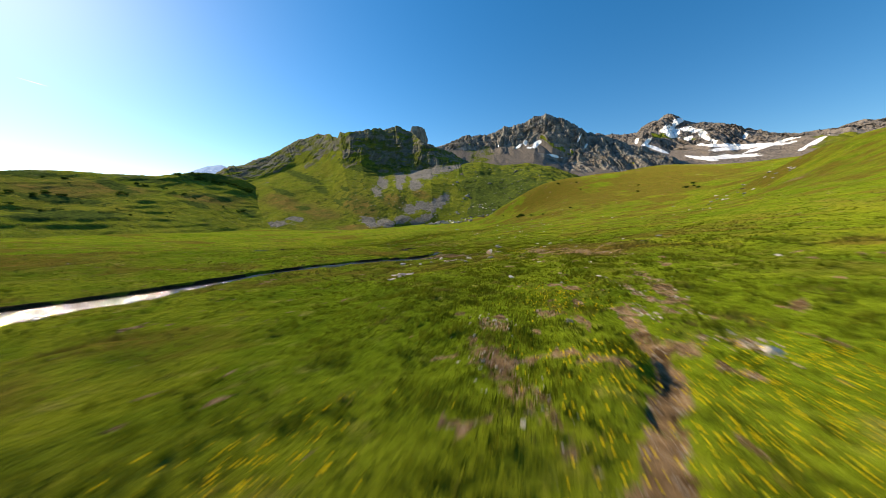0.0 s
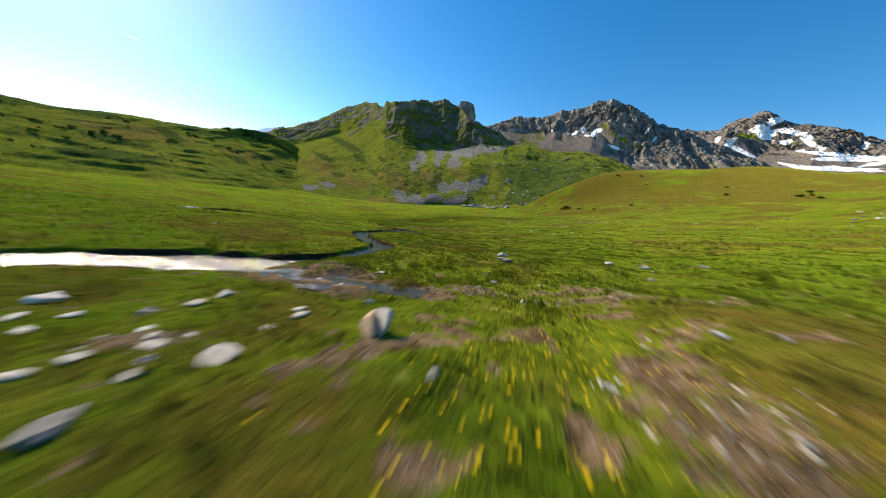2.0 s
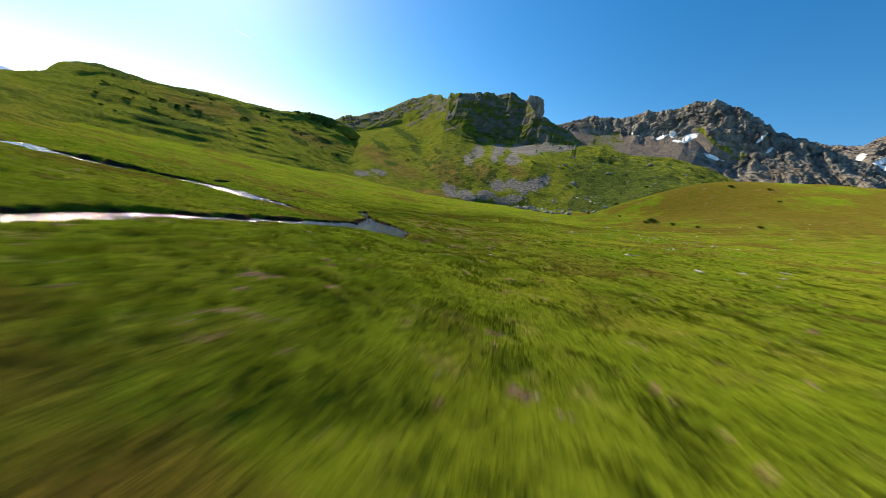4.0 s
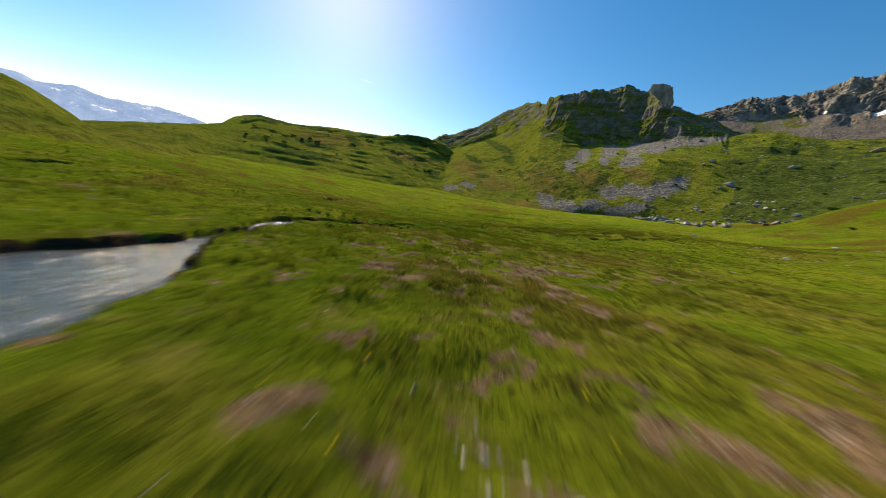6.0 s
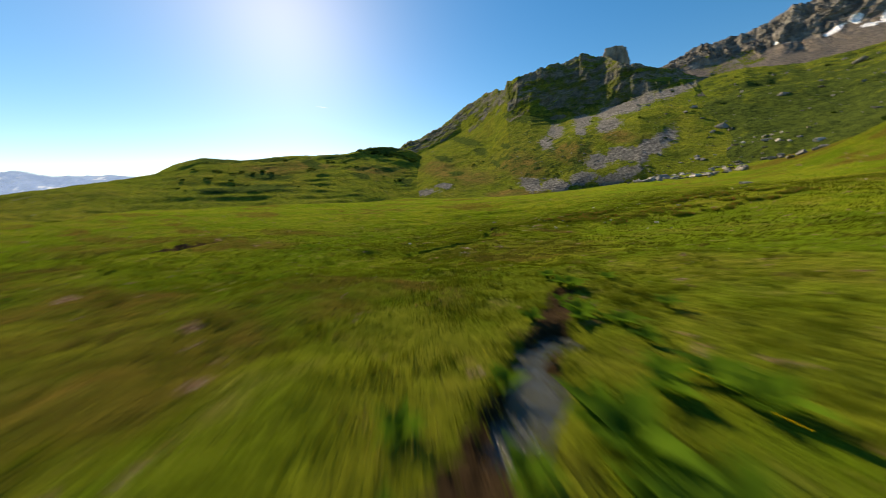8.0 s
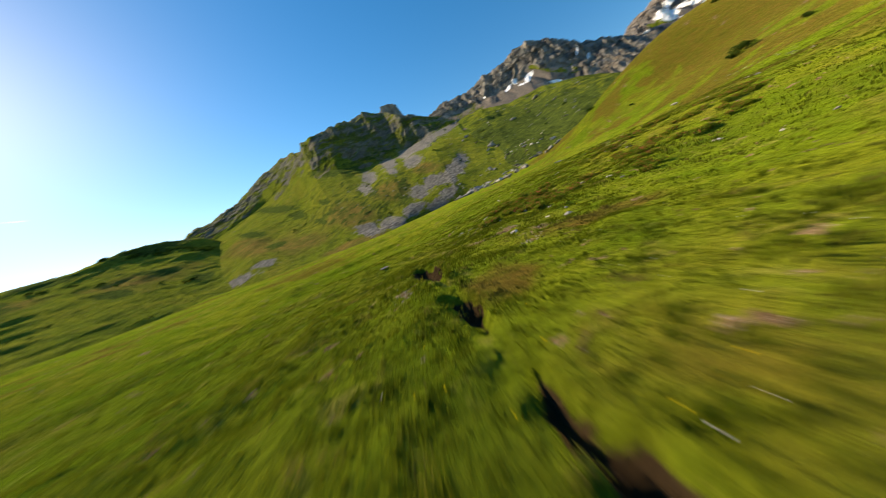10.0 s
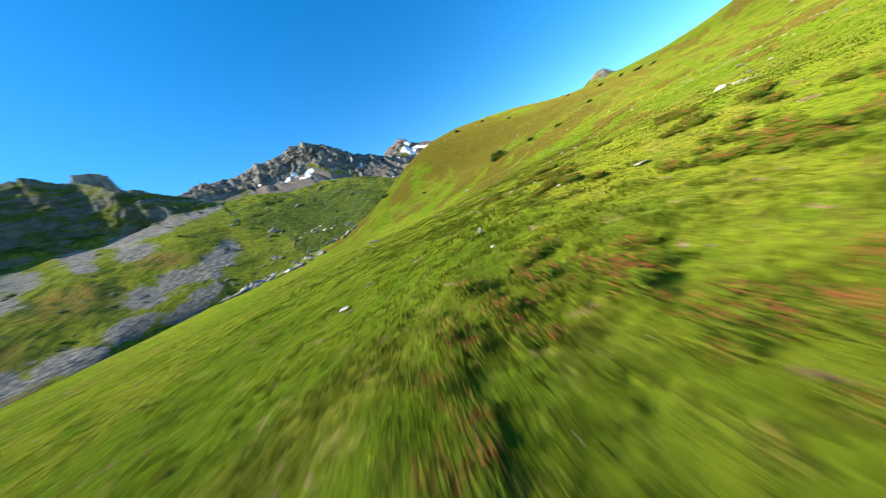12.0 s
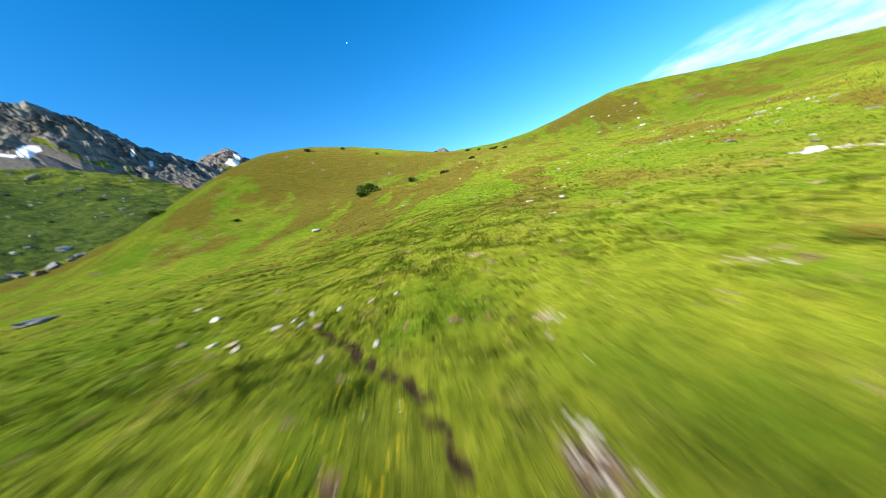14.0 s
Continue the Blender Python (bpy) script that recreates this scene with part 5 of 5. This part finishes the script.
# ---- grass, flowers and gravel: too many to count ----
LEY = np.array([(0, -5), (0, 0), (4, 14), (6, 27), (5.6, 40), (5, 52), (0, 65), (-6, 75.5), (-14, 86), (-22, 96), (-27, 107), (-28, 119), (-24, 130), (-16, 140), (-5, 147), (10, 152), (22, 155)], float)
LEY_S = np.r_[0, np.cumsum(np.hypot(*np.diff(LEY, axis=0).T))]
LINE = np.stack([np.interp(np.arange(0, LEY_S[-1], 0.5), LEY_S, LEY[:, k]) for k in range(2)], 1)


def strewn(n, reach, seed):
    """Places along the open middle of the meadow, thinning outward."""
    g = np.random.default_rng(seed)
    p = LINE[g.integers(0, len(LINE), n)]
    r = reach * g.random(n) ** 0.75
    a = g.random(n) * 6.2832
    return p[:, 0] + r * np.cos(a), p[:, 1] + r * np.sin(a), g


def blades(name, label, category, x, y, g, tall, wide, per, material, lean=0.5, keep=None, spread=0.05):
    """Tufts of tapered blades, joined."""
    wet = np.minimum(np.minimum(off_line("stream", x, y), off_line("branch", x, y)), np.minimum(np.minimum(np.minimum(np.minimum(off_line("ditch", x, y), off_line("fork", x, y)), off_line("hollow", x, y)), off_line("rill", x, y)), np.minimum(np.minimum(off_line("braid", x, y), off_line("shoal", x, y)), off_line("puddle", x, y)) + 0.35 * fbm(x / 0.8 + 7, y / 0.8, 3)))
    bare = np.zeros_like(x)
    for cx, cy, rx, ry, turn in BARE + BARE_MIDWAY + BARE_UPHILL:
        bare = np.maximum(bare, blob(x, y, cx, cy, rx, ry, turn))
    ok = (wet > 0.12 + 0.8 * spread) & (worn(x, y) < 0.3 + 0.6 * g.random(len(x)) ** 3) & (bare + 1.3 * (g.random(len(x)) - 0.5) < 0.55)
    if keep is not None:
        ok &= keep(x, y)
    x, y = x[ok], y[ok]
    z = height(x, y)
    n = len(x)
    clump = 0.75 + 0.5 * fbm(x / 0.8 + 3, y / 0.8, 2) + 0.25 * fbm(x / 6, y / 6, 2)
    size = tall * np.clip(clump, 0.35, 1.9) * g.uniform(0.7, 1.3, n)
    x, y, z, size = (np.repeat(v, per) for v in (x, y, z, size))
    n = len(x)
    x, y = x + g.normal(0, spread, n), y + g.normal(0, spread, n)
    a, b = g.random(n) * 6.2832, g.random(n) * 6.2832
    out = size * lean * g.random(n)
    w = wide * g.uniform(0.6, 1.3, n) * (0.5 + 0.5 * size / tall)
    base, dx, dy = np.stack([x, y, z - 0.01], 1), np.cos(a) * w, np.sin(a) * w
    left, right = base + np.stack([dx, dy, 0 * dx], 1), base - np.stack([dx, dy, 0 * dx], 1)
    tip = base + np.stack([np.cos(b) * out, np.sin(b) * out, size], 1)
    co = np.stack([left, right, tip], 1).reshape(-1, 3).astype(np.float32)
    me = bpy.data.meshes.new(name)
    me.vertices.add(len(co))
    me.vertices.foreach_set("co", co.ravel())
    me.loops.add(len(co))
    me.loops.foreach_set("vertex_index", np.arange(len(co), dtype=np.int32))
    me.polygons.add(n)
    me.polygons.foreach_set("loop_start", np.arange(0, 3 * n, 3, dtype=np.int32))
    dry = me.attributes.new("dry", "FLOAT", "POINT")
    dry.data.foreach_set("value", np.repeat(step(0.35, 0.75, dryness(x, y) + 0.5 * (g.random(n) - 0.5)), 3).astype(np.float32))
    me.update(calc_edges=True)
    me.materials.append(material)
    return tagged(new(name, me), label, category, kind="stuff")


GRASS_LEAF = leaf_material("grass_blades", (0.066, 0.102, 0.008), (0.143, 0.154, 0.016), (0.080, 0.112, 0.009), 0.3, (0.150, 0.118, 0.034))
TUSSOCK_LEAF = leaf_material("tussock_blades", (0.078, 0.122, 0.009), (0.168, 0.184, 0.018), (0.092, 0.132, 0.010), 0.3, (0.140, 0.105, 0.030))
x, y, g = strewn(230000, 11.0, 1)
blades("grass", "short green meadow grass with paler tips", "grass", x, y, g, 0.085, 0.010, 4, GRASS_LEAF)
x, y, g = strewn(150000, 42.0, 2)
blades("grass", "taller green grass tussocks of the meadow", "grass", x, y, g, 0.115, 0.026, 3, GRASS_LEAF, 0.6)

x, y, g = strewn(52000, 16.0, 7)
blades("grass", "dense dark tussocks of coarse grass", "grass", x, y, g, 0.115, 0.014, 12, TUSSOCK_LEAF, 1.1, lambda u, v: fbm(u / 1.2 + 50, v / 1.2, 3) > 0.12, 0.11)

x, y, g = strewn(90000, 110.0, 3)
blades("grass", "coarse grass tussocks over the wider meadow", "grass", x, y, g, 0.12, 0.05, 3, GRASS_LEAF, 0.8, lambda u, v: np.hypot(u + 8, v - 80) > 25)

PETAL = plain("yellow_petal", (0.75, 0.50, 0.01), (0.80, 0.60, 0.03), 30, 0.6)
WHITE_PETAL = plain("white_petal", (0.80, 0.80, 0.74), (0.70, 0.70, 0.62), 30, 0.6)
YELLOW = [(3.5, 7.6, 0.7), (3.2, 8.3, 0.5), (5.9, 3.9, 0.6), (4.3, 2.6, 0.7), (4.8, 4.0, 1.2), (4.2, 3.1, 0.8), (4.2, 9.0, 0.9), (11.7, 15.4, 1.0), (5.3, 3.5, 0.8), (2.4, 4.4, 0.5), (-2.2, 2.8, 0.7), (2.4, 2.4, 0.6), (5.5, 20.8, 0.9), (6.5, 22.5, 0.8), (4.0, 17.5, 1.0), (7.5, 28.5, 0.9), (5.5, 83, 3.0), (6.5, 79, 1.8), (-6.5, 143.2, 0.4), (-6.4, 142.1, 0.4), (-3.4, 149.2, 0.9), (2.5, 59.5, 0.8), (-16.0, 134.5, 0.7), (-12.5, 130, 1.5)]


def flowers(name, label, places, each, size, material, seed):
    """Small open flower heads on the grass tips."""
    g = np.random.default_rng(seed)
    x = np.concatenate([g.normal(px, s, each) for px, py, s in places])
    y = np.concatenate([g.normal(py, s, each) for px, py, s in places])
    z = height(x, y) + g.uniform(0.05, 0.16, len(x))
    verts, faces = [], []
    for px, py, pz in zip(x, y, z):
        a0, s, i0 = g.random() * 6.28, size * g.uniform(0.7, 1.3), len(verts)
        verts.append((px, py, pz))
        for k in range(5):
            a = a0 + k * 1.2566
            verts.append((px + math.cos(a) * s, py + math.sin(a) * s, pz + s * 0.5 * g.uniform(0.2, 1.2)))
        faces += [(i0, i0 + 1 + k, i0 + 1 + (k + 1) % 5) for k in range(5)]
    me = bpy.data.meshes.new(name)
    me.from_pydata(verts, [], faces)
    me.materials.append(material)
    return tagged(new(name, me), label, "flowers", kind="stuff")


flowers("yellow_flowers", "small yellow hawkbit flowers in the grass", YELLOW, 110, 0.019, PETAL, 4)
g = np.random.default_rng(9)
flowers("yellow_flowers", "scattered yellow flowers along the meadow", [(*LINE[i] + g.normal(0, 5, 2), 1.5) for i in g.integers(0, len(LINE), 60)], 14, 0.015, PETAL, 5)
flowers("white_flowers", "scattered white flower heads in the meadow", [(*LINE[i] + g.normal(0, 8, 2), 2.0) for i in g.integers(0, len(LINE), 70)], 10, 0.014, WHITE_PETAL, 6)


def gravel(places, each, lo, hi, seed):
    """Small stones strewn over bare patches."""
    g = np.random.default_rng(seed)
    shape = np.array([(1, 0, 0), (-1, 0, 0), (0, 1, 0), (0, -1, 0), (0, 0, 1), (0.6, 0.6, 0.7), (-0.6, 0.5, 0.6), (0.5, -0.6, 0.6), (-0.6, -0.6, 0.7)], float)
    tris = np.array([(0, 2, 5), (2, 4, 5), (4, 0, 5), (2, 1, 6), (1, 4, 6), (4, 2, 6), (0, 7, 3), (0, 4, 7), (4, 3, 7), (3, 8, 1), (3, 4, 8), (4, 1, 8)])
    co, f = [], []
    for cx, cy, rx, ry, turn in places:
        for _ in range(each):
            u, v = g.normal(0, 0.7, 2) * (rx, ry)
            px, py = cx + u * math.cos(turn) - v * math.sin(turn), cy + u * math.sin(turn) + v * math.cos(turn)
            s = lo * (hi / lo) ** g.random()
            a = g.random() * 6.28
            k = shape * (s, s * g.uniform(0.6, 1), s * g.uniform(0.4, 0.8)) * g.uniform(0.8, 1.2, (9, 1))
            k = np.stack([k[:, 0] * math.cos(a) - k[:, 1] * math.sin(a) + px, k[:, 0] * math.sin(a) + k[:, 1] * math.cos(a) + py, k[:, 2]], 1)
            f.append(tris + 9 * len(co))
            co.append(k)
    co, f = np.concatenate(co), np.concatenate(f)
    ground_z = height(co[:, 0], co[:, 1])
    co[:, 2] += np.repeat(ground_z.reshape(-1, 9).mean(1), 9) - 0.005
    me = bpy.data.meshes.new("gravel")
    me.from_pydata(co.tolist(), [], f.tolist())
    n = Nodes("gravel")
    island = n.add("ShaderNodeNewGeometry").outputs["Random Per Island"]
    me.materials.append(n.finish(n.mix(island, (0.20, 0.17, 0.14), (0.56, 0.50, 0.42)), 0.85, n.noise(40.0, 4), 0.01))
    return tagged(new("gravel", me), "small pale stones strewn over bare earth", "gravel", kind="stuff")


STREAKS = [[(37.3, 170.3), (33.5, 156.5), (21.7, 143.7)], [(33.0, 133.8), (34.5, 130.1), (34.6, 125.8)], [(41.3, 122.2), (37.8, 119.6), (37.5, 115.9), (45.7, 105.2)], [(16.9, 130.7), (15.9, 129.5), (12.6, 128.6)]]
streak = []
for line in STREAKS:
    for (ax, ay), (bx, by) in zip(line, line[1:]):
        streak.append(((ax + bx) / 2, (ay + by) / 2, 0.5 * math.hypot(bx - ax, by - ay), 0.35, math.atan2(by - ay, bx - ax)))
gravel(streak, 28, 0.05, 0.17, 15)
gravel(BARE, 45, 0.015, 0.06, 12)
gravel(BARE_MIDWAY, 10, 0.012, 0.04, 14)
gravel(BARE_UPHILL, 30, 0.015, 0.06, 13)
